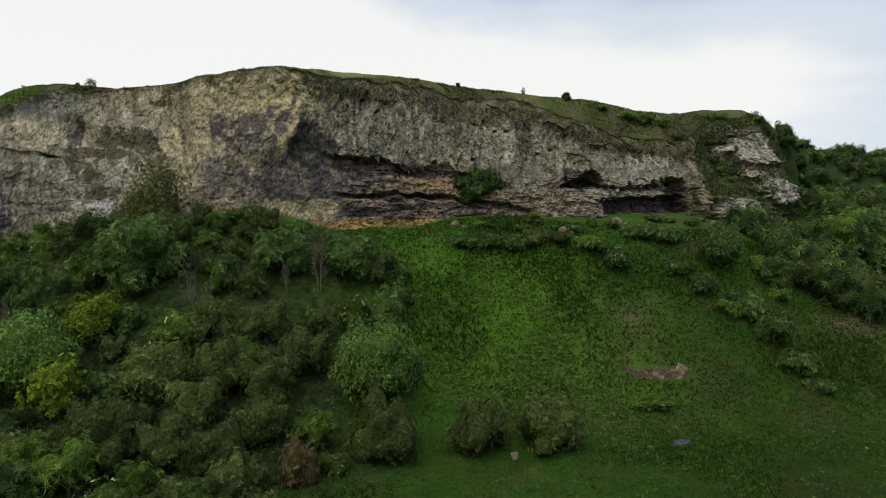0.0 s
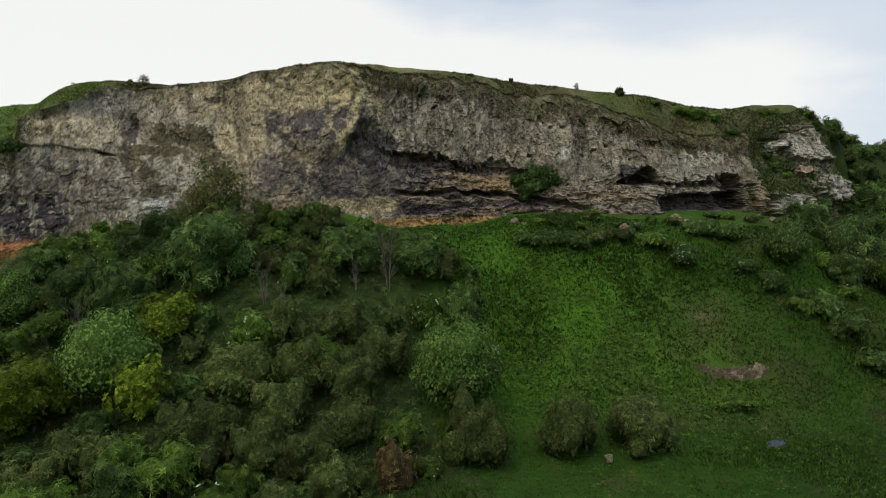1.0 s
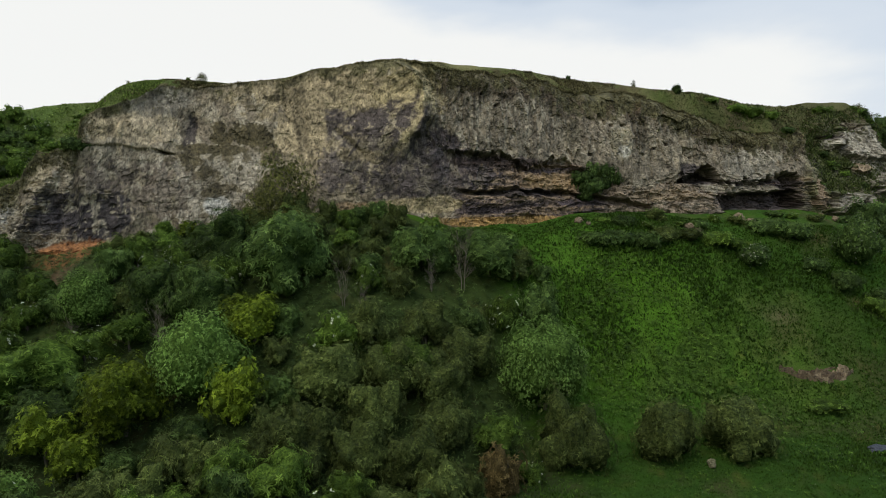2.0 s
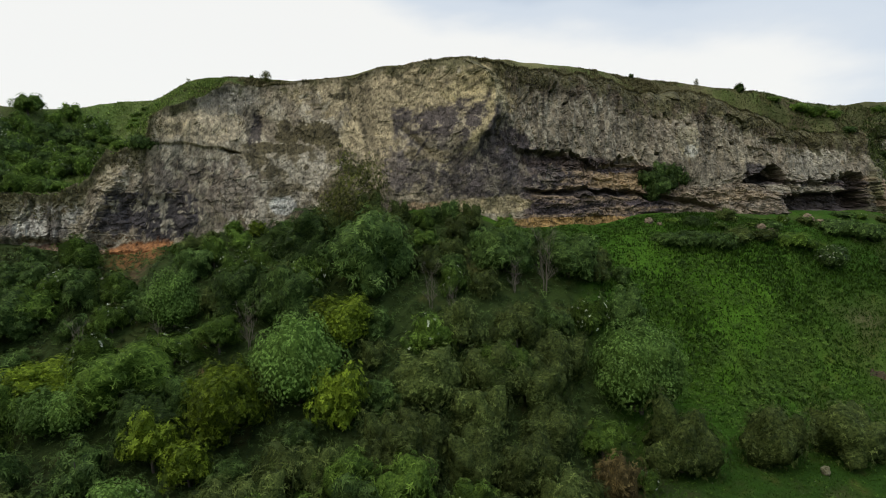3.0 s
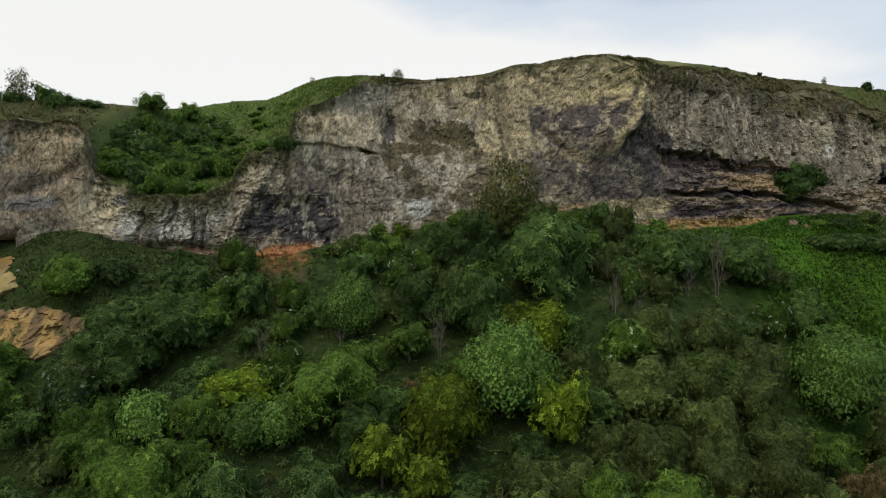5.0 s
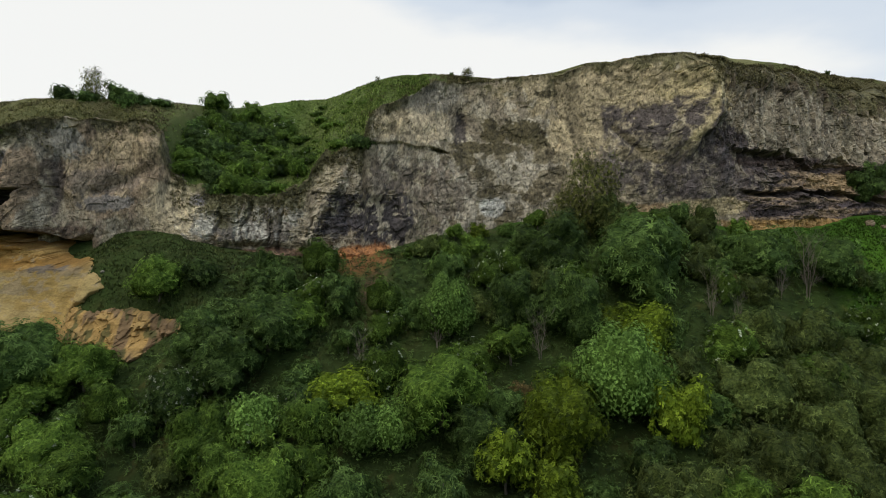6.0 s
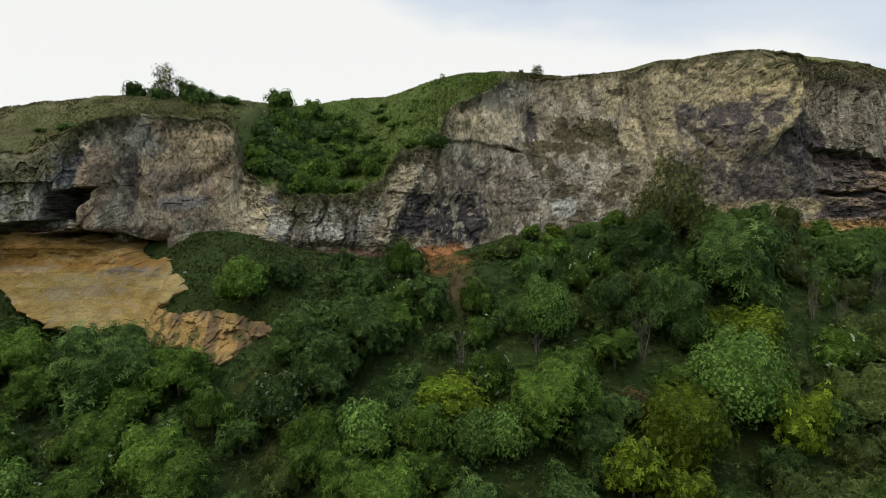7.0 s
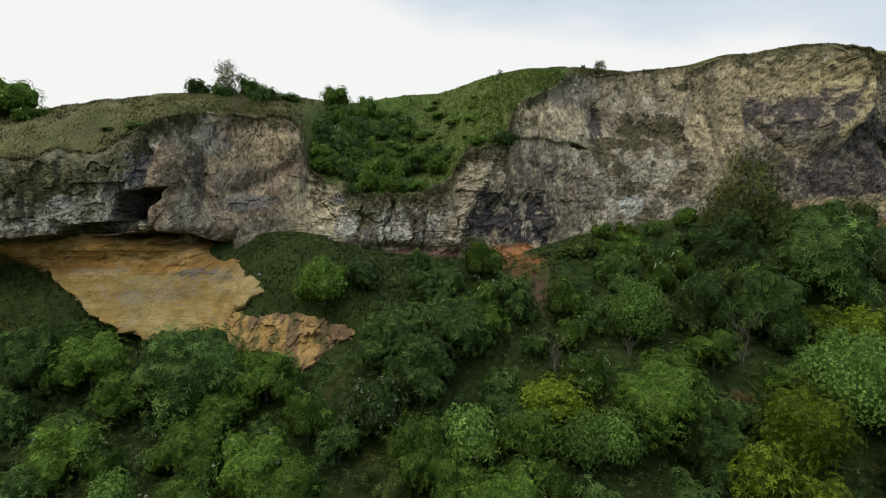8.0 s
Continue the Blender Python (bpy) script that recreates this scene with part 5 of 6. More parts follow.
# places of the plants that stand out: along, ahead, crown radius, height factor
PLACES = {
    "willow": [(-53.8, 39.7, 1.98, 0.9), (-46.9, 39.3, 1.94, 0.9), (-45.2, 39.4, 1.78, 1), (-41.7, 46.8, 2.32, 1.05), (-30.4, 41.3, 3.36, 0.95), (-5.7, 45.5, 3.71, 1)],
    "maple": [(-48.5, 41.7, 2.48, 0.6), (-38.3, 36.6, 1.99, 1.05), (-35.6, 35.4, 1.57, 1), (-34.6, 38.6, 2.66, 1), (-29.7, 46.2, 1.83, 0.8), (-27.8, 45.1, 2.43, 0.8), (-27.5, 39.5, 2.04, 1.1)],
    "elder": [(-76.9, 38.7, 2.46, 0.8), (-70, 38.6, 2.63, 0.8), (-65.9, 38, 2.41, 0.8), (-53.6, 39.6, 2.06, 0.9), (-40.3, 44.1, 1.97, 0.8), (-36.2, 52.1, 1.55, 1), (-32.3, 50.2, 1.54, 1), (-31.4, 50.5, 1.89, 1), (-21.3, 45.3, 1.96, 0.9), (-19.8, 50, 1.5, 1), (-19.4, 31.5, 1.92, 0.8), (-8.1, 50.6, 1.75, 1), (-7.8, 38.2, 1.27, 0.7), (35.2, 59.2, 1.2, 0.8)],
    "hawthorn": [(-85.3, 46.4, 1.72, 0.8), (-82.9, 44.6, 2.47, 1), (-81.2, 47.5, 1.76, 0.8), (-71.8, 43.3, 3.97, 0.75), (-61.5, 39.9, 1.64, 1), (-61.5, 50.2, 1.63, 0.7), (-58.9, 44.9, 2.68, 0.8), (-56.7, 43.3, 2.97, 0.8), (-54.7, 45.8, 2.95, 0.8), (-50, 48.7, 1.93, 1), (-42, 35.3, 1.92, 1), (-39.8, 38.3, 2.41, 0.8), (-36.7, 47.5, 2.35, 1), (-32.9, 53, 3.41, 0.8), (-32.4, 46.7, 2.76, 1), (-26.5, 49.9, 4.27, 0.8), (-25.1, 32.5, 1.8, 1), (-15.2, 53.5, 3.15, 0.7), (-9.1, 54.9, 3.24, 0.7), (-5, 50.9, 2.2, 1.1), (27, 58.6, 1.5, 0.8), (29.4, 57.4, 1.35, 0.8), (32.2, 54.8, 2.0, 0.9), (31.2, 56.8, 1.8, 0.8), (36, 61, 2.2, 0.8)],
    "blooming_hawthorn": [(-59.4, 41.2, 2.07, 1), (-3.2, 47.4, 1.45, 1.5), (18.3, 59.9, 1.61, 0.8), (30, 61.5, 2.48, 1.1), (38.3, 64.6, 2.29, 1.2)],
    "blackthorn": [(-30.4, 56.4, 1.7, 1.1), (-27.6, 56.6, 1.9, 1.3), (-58, 38, 1.89, 0.8), (-29.8, 35.5, 1.92, 1), (-26.1, 54.9, 2.34, 0.8), (-22.4, 36.7, 2.62, 0.8), (-21.9, 41.8, 2.73, 0.8), (-21.8, 37.7, 2.23, 0.9), (-19.3, 46.2, 2.25, 0.9), (-18.8, 36.8, 2.23, 0.9), (-17.9, 39.9, 2.37, 0.9), (-17.5, 42.9, 2.57, 0.9), (-17.2, 50.4, 1.63, 0.9), (-15.2, 36.7, 2.22, 0.9), (-14.9, 46.9, 2.28, 0.9), (-13.8, 42.8, 2.57, 0.9), (-13.5, 40.2, 2.21, 0.8), (-12.6, 45.1, 2.46, 0.8), (-11.3, 46.2, 2.38, 0.9), (-6.9, 54.9, 1.77, 0.8), (-4.5, 40.5, 2.78, 1.05), (2.6, 41.6, 2.52, 1), (7.6, 41.6, 2.86, 0.8), (9.6, 61.2, 1.7, 0.6), (12.6, 61.8, 1.5, 0.6), (42.3, 62.7, 2.2, 0.9)],
    "rusty_shrub": [(-36.8, 41.8, 1.14, 0.8), (-9.8, 36.7, 1.72, 1)],
    "ash": [(-79.1, 44.6, 2.68, 0.9), (-76.1, 42.6, 2.16, 0.8), (-73.4, 46.9, 1.74, 0.8), (-68.9, 41.7, 2.1, 0.7), (-66.9, 43.5, 2.4, 0.8), (-64.2, 48.8, 2.25, 0.85), (-63.3, 36.4, 1.96, 0.9), (-56.8, 38.4, 2.28, 1), (-54.8, 36.9, 2, 0.9), (-52.7, 47, 1.95, 0.9), (-52.1, 52.2, 2.07, 1), (-52, 34.8, 2.4, 0.9), (-50.2, 37.1, 2, 0.9), (-50.2, 39.4, 1.76, 0.9), (-50.1, 39.6, 1.98, 0.9), (-42.2, 40.7, 3.63, 0.75), (-40.7, 52.7, 1.36, 1.1), (-37.2, 44.6, 1.99, 0.8), (-33, 42.7, 1.9, 0.7), (-26.1, 34.2, 1.85, 0.9), (-22.8, 33.1, 2.01, 1), (-16.3, 43.4, 2.37, 0.9), (-9.7, 40.5, 1.78, 0.9)],
    "sapling": [(-30.7, 57, 2.12, 1), (-28.6, 57.6, 2.9, 1.15)],
    "bare_shrub": [(-47.7, 44.6, 1.23, 1), (-42.4, 45.9, 1.27, 1), (-35.1, 44.9, 1.34, 1), (-14.4, 51.6, 1.2, 1.1), (-11.6, 52.6, 1.7, 1.35), (-21.5, 48.2, 1.2, 1.2), (-19.9, 47.6, 1.0, 1.2)],
    "ivy_mound": [(-56.9, 47.3, 2.83, 0.7), (2, 60.2, 1.8, 0.6), (4.6, 60.4, 1.9, 0.6), (7.2, 60.2, 1.7, 0.7), (22.4, 64.8, 2.0, 0.8), (25.4, 65.0, 2.1, 0.7), (25, 60.8, 1.6, 0.7), (33.4, 52.4, 1.9, 0.8), (33.9, 50.2, 1.5, 0.6)],
    "low_shrub": [(15.4, 62, 1.9, 0.6), (17.2, 62.2, 1.4, 0.6), (17.4, 47.2, 1.7, 0.35), (28.8, 56.9, 1.54, 0.9), (35, 62.6, 1.69, 0.9)],
}


# ---- the plants that stand out ----
def planted(kind, x, y, r, stretch, z=None):
    return plant(kind, x, y, (float(ground_z(x, y)) if z is None else z) - 0.12, r, stretch)


TAKEN = []
for kind, places in PLACES.items():
    for x, y, r, stretch in places:
        planted(kind, x, y, r * 1.08, stretch * 1.08)
        TAKEN.append((x, y, r))


def hill_plant(kind, x, ahead, r, stretch, sink=0.15):
    """A plant on the hill above the cliff, so far from the lip towards the crest (0 to 1)."""
    near = float(lip_edge(x))
    y = near + (float(CREST_Y(x)) - near) * ahead
    return plant(kind, x, y, float(hill_z(x, y)) - 0.1 - sink * r, r, stretch)


# bushes in the green bowl above the broken part of the cliff
for spot in (("ash", -66.4, 0.9, 1.9, 0.9), ("hawthorn", -64.4, 0.62, 2.0, 0.7), ("hawthorn", -61.9, 0.60, 1.9, 0.7), ("hawthorn", -65.2, 0.4, 2.2, 0.7),
             ("hawthorn", -62.2, 0.36, 2.0, 0.7), ("ash", -59.8, 0.48, 1.7, 0.6), ("low_shrub", -61.6, 0.10, 2.3, 0.9), ("ivy_mound", -58.6, 0.28, 1.8, 0.8),
             ("ivy_mound", -65.4, 0.2, 1.8, 0.9), ("low_shrub", -57.2, 0.4, 1.6, 0.8), ("ash", -55.8, 0.12, 1.1, 1.2), ("low_shrub", -55.2, 0.3, 1.5, 0.8),
             ("low_shrub", -58.8, 0.08, 1.5, 0.8), ("ivy_mound", -49.8, 0.05, 1.5, 0.9), ("low_shrub", -51.8, 0.1, 1.3, 0.7), ("ivy_mound", -67.2, 0.6, 1.6, 0.8),
             ("ivy_mound", -60.2, 0.74, 1.8, 0.6), ("low_shrub", -54.0, 0.55, 1.3, 0.6), ("ivy_mound", -63.2, 0.05, 1.3, 0.7), ("low_shrub", -52.2, 0.4, 1.2, 0.6),
             ("hawthorn", -67.0, 0.3, 1.5, 0.7), ("low_shrub", -57.6, 0.6, 1.5, 0.6), ("low_shrub", -55.6, 0.75, 1.2, 0.6)):
    hill_plant(*spot)
bowl = random.Random(21)
for i in range(84):
    x, ahead = bowl.uniform(-67.2, -55.8), bowl.uniform(0.04, 0.86)
    if x > -58.5 and ahead > 0.35:
        continue
    kind = bowl.choice(("ivy_mound", "low_shrub", "low_shrub", "ash", "elder", "elder")) if ahead < 0.7 else bowl.choice(("ash", "low_shrub", "elder"))
    hill_plant(kind, x, ahead, bowl.uniform(0.9, 1.6), bowl.uniform(0.75, 1.15))
for i in range(16):      # low clumps in the long grass towards the cliff
    hill_plant("low_shrub", bowl.uniform(-58, -48.5), bowl.uniform(0.1, 0.9), bowl.uniform(0.35, 0.9), bowl.uniform(0.5, 0.8))
# on the skyline
for spot in (("hawthorn", -76.6, 0.95, 1.35, 0.85, 0.3), ("hawthorn", -72.4, 0.95, 1.75, 0.95, 0.3), ("hawthorn", -71.2, 0.92, 1.2, 0.7, 0.3), ("ivy_mound", -74.6, 0.93, 1.4, 0.8), ("ivy_mound", -69.6, 0.8, 1.2, 0.7), ("sapling", -74.3, 1.0, 1.25, 1.15), ("ash", -91.6, 0.72, 2.4, 0.9),
             ("ash", -95.0, 0.65, 2.4, 0.8), ("low_shrub", -89.6, 0.66, 1.5, 0.8), ("juniper", -41.2, 0.9, 0.36, 0.9), ("sapling", -39.6, 0.98, 0.72, 0.9), ("sapling", -49.2, 0.98, 0.45, 0.9), ("low_shrub", -24.2, 0.98, 0.35, 0.6), ("juniper", 1.9, 1.0, 0.5, 0.9),
             ("sapling", 10.2, 1.0, 0.35, 1.1), ("juniper", 15.9, 0.97, 0.85, 0.9), ("juniper", 14.6, 1.0, 0.3, 0.7), ("low_shrub", 26.8, 0.55, 2.0, 0.7),
             ("low_shrub", 24.3, 0.6, 1.5, 0.7), ("low_shrub", 20.5, 0.75, 1.2, 0.6), ("low_shrub", 29.4, 0.5, 1.4, 0.7), ("ivy_mound", 31.6, 0.2, 1.3, 0.6),
             ("low_shrub", 38.6, 0.75, 1.7, 0.6), ("sapling", 45.6, 0.96, 1.0, 0.8), ("sapling", 47.2, 0.96, 1.2, 0.9), ("ash", 49.0, 0.92, 1.3, 0.9), ("sapling", 48.4, 0.97, 1.2, 1.0),
             ("ash", 50.6, 0.88, 1.4, 0.9), ("ivy_mound", 51.8, 0.85, 1.7, 0.9), ("low_shrub", 46.6, 0.9, 1.2, 0.9), ("low_shrub", -81.5, 0.3, 0.7, 0.6), ("ivy_mound", -78.9, 0.12, 0.9, 0.7)):
    hill_plant(*spot)
# scrub along the edge of the right nose
for i in range(14):
    hill_plant(("ash", "low_shrub", "sapling", "hawthorn")[i % 4], 44.5 + 0.5 * i, 0.05 + (i * 0.29) % 0.4, 0.7 + (i * 0.37) % 0.7, 0.9, 0.2)
# ivy on the rock face
for x, z, r in ((2.4, 20.6, 1.1), (3.8, 21.6, 1.1), (5.3, 21.4, 1.0), (3.3, 19.6, 1.1), (6.4, 20.8, 0.8), (2.9, 18.8, 0.8), (4.8, 20.2, 1.0)):
    plant("ivy_mound", x, float(face_y(x, z)) + 0.1, z - 0.3, r * 1.3, 1.1)
# scrub on the turf of the right nose and its gully
nose = random.Random(33)
for i in range(46):
    x, z = nose.uniform(33.5, 50.5), nose.uniform(16, 27.5)
    bare = min(math.hypot((x - k[0]) / k[2], (z - k[1]) / k[3]) for k in NOSE_ROCKS)
    if bare > 1.0 and float(BASE_Z(x)) < z < float(LIP_Z(x)) - 0.2:
        plant(nose.choice(("low_shrub", "ivy_mound", "hawthorn")), x, float(face_y(x, z)) + 0.25, z - 0.3, nose.uniform(0.45, 1.0), nose.uniform(0.5, 0.9))
# shrubs along the foot of the rock
for i, x in enumerate((1.6, 3.9, 6.0, 8.4, 10.2, 12.6, 14.6, 17.4, 19.8, 22.6, 25.4, 27.3, 29.6, 31.5, 33.8, -44.6, -43.0)):
    kind = ("blackthorn", "low_shrub", "ivy_mound", "elder")[i % 4]
    planted(kind, x, float(BASE_Y(x)) - 2.0 - (i * 0.83) % 2.6, 0.7 + (i * 0.37) % 0.8, 0.45 + (i * 0.17) % 0.4)


# ---- the thicket between them, and the wood on the hillside to the right ----
def in_wood(x, y):
    right = -5.0 + 1.6 * math.sin(y * 0.5) - 5.0 * max(0.0, min(1.0, (44 - y) / 8)) - 7.0 * max(0.0, min(1.0, (y - 56) / 5))
    return x < right


def fill_wood():
    rng = random.Random(4)
    y = 28.0
    while y < 60:
        x = -98.0
        while x < 0:
            px, py = x + rng.uniform(-0.9, 0.9), y + rng.uniform(-0.8, 0.8)
            x += 2.7
            if not in_wood(px, py) or py > float(BASE_Y(px)) - 1.4 or (-90 < px < -58 and py > 44.0 + 2 * math.sin(px)):
                continue
            if any((px - a) ** 2 + (py - b) ** 2 < (0.85 * r) ** 2 or (abs(px - a) < 0.9 * r and 0 < b - py < 2.6) for a, b, r in TAKEN):
                continue
            if math.hypot(px + 8.6, (py - 43.5) * 0.7) < 2.6 or (-57 < px < -43.5 and 48.5 + 0.5 * max(0, -50 - px) < py):
                continue
            grown = 1.0 if py < 52 else 0.75
            weights = (9, 4, 1.6, 1.2, 0.2, 0.2) if px > -32 else (3, 6, 4, 2.5, 0.5, 0.5)
            kind = rng.choices(("blackthorn", "hawthorn", "ash", "elder", "maple", "willow"), weights)[0]
            planted(kind, px, py, rng.uniform(1.4, 2.15) * grown, rng.uniform(0.8, 1.15))
        y += 2.55


def fill_hillside():
    rng = random.Random(9)
    for i in range(680):
        px, py = (rng.uniform(36, 92), rng.uniform(52, 96)) if i < 440 else (rng.uniform(49, 84), rng.uniform(66, 96))
        low = 61.5 - 0.10 * (px - 36) + 2 * math.sin(px * 0.4)
        if py < low or (px < 51.5 and py > 70.5):
            continue
        above = py > float(LIP_Y(px))
        z = float(hill_z(px, py) if above else ground_z(px, min(py, float(BASE_Y(px)))))
        kind = rng.choices(("hawthorn", "blackthorn", "ash", "ivy_mound"), (6, 2, 1, 5))[0]
        plant(kind, px, py, z - 0.15, rng.uniform(1.7, 3.0) * (0.55 if py > 84 else 1), rng.uniform(0.8, 1.1), "distant")


fill_wood()
fill_hillside()


# ---- grass and weeds ----
BLADE = leaf_material("grass_blades", (0.042, 0.098, 0.011), (0.068, 0.132, 0.016), 0.3, 0.65, 1.25)
BOWL_BLADE = leaf_material("rank_grass_blades", (0.115, 0.185, 0.034), (0.220, 0.290, 0.070), 0.15)
BENCH_BLADE = leaf_material("rough_grass_blades", (0.050, 0.076, 0.020), (0.105, 0.130, 0.038), 0.2)
BRAMBLE = leaf_material("bramble_leaves", (0.030, 0.060, 0.014), (0.080, 0.120, 0.030))
WEED = leaf_material("weed_leaves", (0.042, 0.092, 0.010), (0.078, 0.134, 0.017), 0.25, 0.6, 1.25)
TUSSOCK = leaf_material("tussock_blades", (0.145, 0.150, 0.048), (0.235, 0.225, 0.085), 0.1)
DRY_BLADE = leaf_material("dry_grass_blades", (0.185, 0.168, 0.070), (0.335, 0.295, 0.142), 0.1)


def tufts(name, x, y, z, size, blades, material, seed, label):
    """Tufts of pointed blades at the given places, in one mesh."""
    rng = np.random.default_rng(seed)
    x, y, z, size = (np.repeat(a, blades) for a in (x, y, z, size))
    n = len(x)
    a, lean = rng.uniform(0, 2 * math.pi, n), rng.uniform(0.15, 0.9, n)
    h = size * rng.uniform(0.6, 1.3, n)
    w = h * rng.uniform(0.16, 0.3, n)
    foot = np.stack((x + rng.normal(0, 0.35, n) * size, y + rng.normal(0, 0.35, n) * size, z), -1)
    across = np.stack((-np.sin(a), np.cos(a), 0 * a), -1) * w[:, None]
    out = np.stack((np.cos(a) * lean, np.sin(a) * lean, np.sqrt(np.maximum(0.05, 1 - lean ** 2))), -1) * h[:, None]
    v = np.stack((foot - across, foot + across, foot + out), 1).reshape(-1, 3)
    ob = raw_object(name, v, np.arange(len(v)).reshape(-1, 3), material, None, False)
    return tagged(ob, label, "grass", kind="stuff")


def meadow():
    rng = np.random.default_rng(12)
    n = 80000
    x, y = rng.uniform(-14, 50, n), 30 + 37 * rng.uniform(0, 1, n)
    wooded = x < -6.5 - 5.0 * np.clip((44 - y) / 8, 0, 1) - 8 * np.clip((y - 56) / 5, 0, 1)
    keep = ~wooded & (y < BASE_Y(x) - 0.4) & (fbm(x * 0.5, y * 0.5, 0, 91, 3) > rng.uniform(-1.5, -0.25, n))
    keep &= np.hypot((x - 19.3) / 3.3, (y - 50.5) / 0.75) > 1
    x, y = x[keep], y[keep]
    size = 0.16 + 0.16 * smooth(-0.2, 0.7, fbm(x * 0.15, y * 0.15, 0, 92, 3)) + 0.1 * smooth(43, 50, y)
    tufts("meadow_grass", x, y, ground_z(x, y) - 0.03, size * 0.82, 4, BLADE, 5, "lush green meadow grass and weeds on the slope")


def weeds():
    """Broad-leaved weeds: a tall bed of nettles on the slope, low rosettes over the flat."""
    rng = np.random.default_rng(41)
    n = 12000
    bed = rng.uniform(0, 1, n) < 0.62
    x = np.where(bed, 4.6 + 4.2 * rng.normal(0, 1, n), rng.uniform(-6, 46, n))
    y = np.where(bed, 51.5 + 3.8 * rng.normal(0, 1, n), rng.uniform(33, 50, n))
    x = x - np.where(bed, 0.35 * (y - 51.5), 0)
    patchy = fbm(x * 0.45, y * 0.45, 0, 106, 3) > np.where(bed, -0.25, 0.05)
    keep = patchy & (x > -4.5 - 5.0 * np.clip((44 - y) / 8, 0, 1)) & (y < BASE_Y(x) - 1) & (np.hypot((x - 19.3) / 3.3, (y - 50.5) / 0.75) > 1)
    x, y, bed = x[keep], y[keep], bed[keep]
    up = np.where(bed, 0.18 + 0.4 * vnoise(x * 0.6, y * 0.6, 0, 107), 0.14)
    p = np.stack((x, y, ground_z(x, y) + up), -1)
    way = np.stack((0.25 * rng.normal(0, 1, len(x)), -0.35 + 0.25 * rng.normal(0, 1, len(x)), np.ones(len(x))), -1)
    size = np.where(bed, 0.17, 0.11)[:, None] * np.ones((1, 5))
    v, f = rosettes(rng, p, way, size, 0.4, 0.35, 5)
    tagged(raw_object("meadow_weeds", v, f, WEED, None, False), "yellow-green nettles and broad-leaved weeds in the meadow", "weeds", kind="stuff")


def hilltop():
    rng = np.random.default_rng(13)
    n = 36000
    x, q = rng.uniform(-96, 52, n), rng.uniform(0, 1.05, n)
    q[:6000] = rng.uniform(0, 1, 6000) ** 3 * 0.12         # thicker along the lip, hanging over it
    y = lip_edge(x) - 0.12 + (CREST_Y(x) - lip_edge(x)) * q
    bald = (smooth(-50, -46, x) * smooth(-15, -18, x) > 0.5) & (q < 0.12) & (rng.uniform(0, 1, n) < 0.85)
    x, q, y = x[~bald], q[~bald], y[~bald]
    n = len(x)
    lush = np.exp(-((x + 58) / 9) ** 4) > rng.uniform(0, 1, n)
    thin = lush & (q < 0.04) & (rng.uniform(0, 1, n) < 0.9)
    x, q, y, lush = x[~thin], q[~thin], y[~thin], lush[~thin]
    n = len(x)
    green = 0.4 * smooth(10, 24, x) > rng.uniform(0, 1, n)
    z = hill_z(x, y) + 0.6 * relief(x, y) * np.clip(q * 6, 0, 1) - 0.05
    d = ~lush & ~green
    tufts("shoulder_grass", x[green], y[green], z[green], 0.14 + 0.14 * vnoise(x[green] * 0.5, y[green] * 0.5, 0, 90), 5, BENCH_BLADE, 20, "rough olive grass on the shoulder of the hill")
    extra = rng.uniform(-96, -68, 14000), rng.uniform(0.03, 1.0, 14000)
    ex = extra[0]
    ey = lip_edge(ex) + (CREST_Y(ex) - lip_edge(ex)) * extra[1]
    ez = hill_z(ex, ey) + 0.6 * relief(ex, ey) * np.clip(extra[1] * 6, 0, 1) - 0.05
    tufts("tussock_grass", ex, ey, ez, 0.06 + 0.16 * vnoise(ex * 0.5, ey * 0.5, 0, 95) ** 2, 4, TUSSOCK, 10, "olive tussock grass on the hill above the caves")
    tufts("hilltop_grass", x[d], y[d], z[d], 0.10 + 0.12 * smooth(0.0, 0.5, fbm(x[d] * 0.6, y[d] * 0.6, 0, 94, 3)) + 0.04 * (q[d] < 0.05), 5, DRY_BLADE, 6, "dry pale hilltop grass above the cliff")
    ux, uq = rng.uniform(-60, -43.5, 9000), rng.uniform(0.02, 1.03, 9000)
    uy = lip_edge(ux) + (CREST_Y(ux) - lip_edge(ux)) * uq
    uz = hill_z(ux, uy) + 0.6 * relief(ux, uy) * np.clip(uq * 6, 0, 1) - 0.05
    tufts("slope_grass", ux, uy, uz, 0.10 + 0.16 * vnoise(ux * 0.7, uy * 0.7, 0, 108), 5, BOWL_BLADE, 21, "long yellow-green grass on the slope above the cliff")
    tufts("bowl_grass", x[lush], y[lush], z[lush], np.full(lush.sum(), 0.17), 7, BOWL_BLADE, 7, "rank green grass in the bowl above the cliff")


def bench():
    rng = np.random.default_rng(14)
    n = 16000
    x, y = rng.uniform(-92, -46, n), rng.uniform(46, 58, n)
    keep = (y < BASE_Y(x) - 0.2) & (y > 49.8 - 4.5 * smooth(-72, -70.5, x)) & (hump(x, y, -49.3, 55.8, 2.4, 2.2) + hump(x, y, -47.6, 51.5, 1.2, 3.0) < 0.35)
    x, y = x[keep], y[keep]
    more = rng.uniform(-96, -76, 6000), rng.uniform(42, 51, 6000)
    x, y = np.concatenate((x, more[0])), np.concatenate((y, more[1]))
    tufts("bench_grass", x, y, ground_z(x, y) - 0.03, 0.13 + 0.13 * vnoise(x * 0.6, y * 0.6, 0, 99), 5, BENCH_BLADE, 8, "rough green grass on the bench under the cliff")


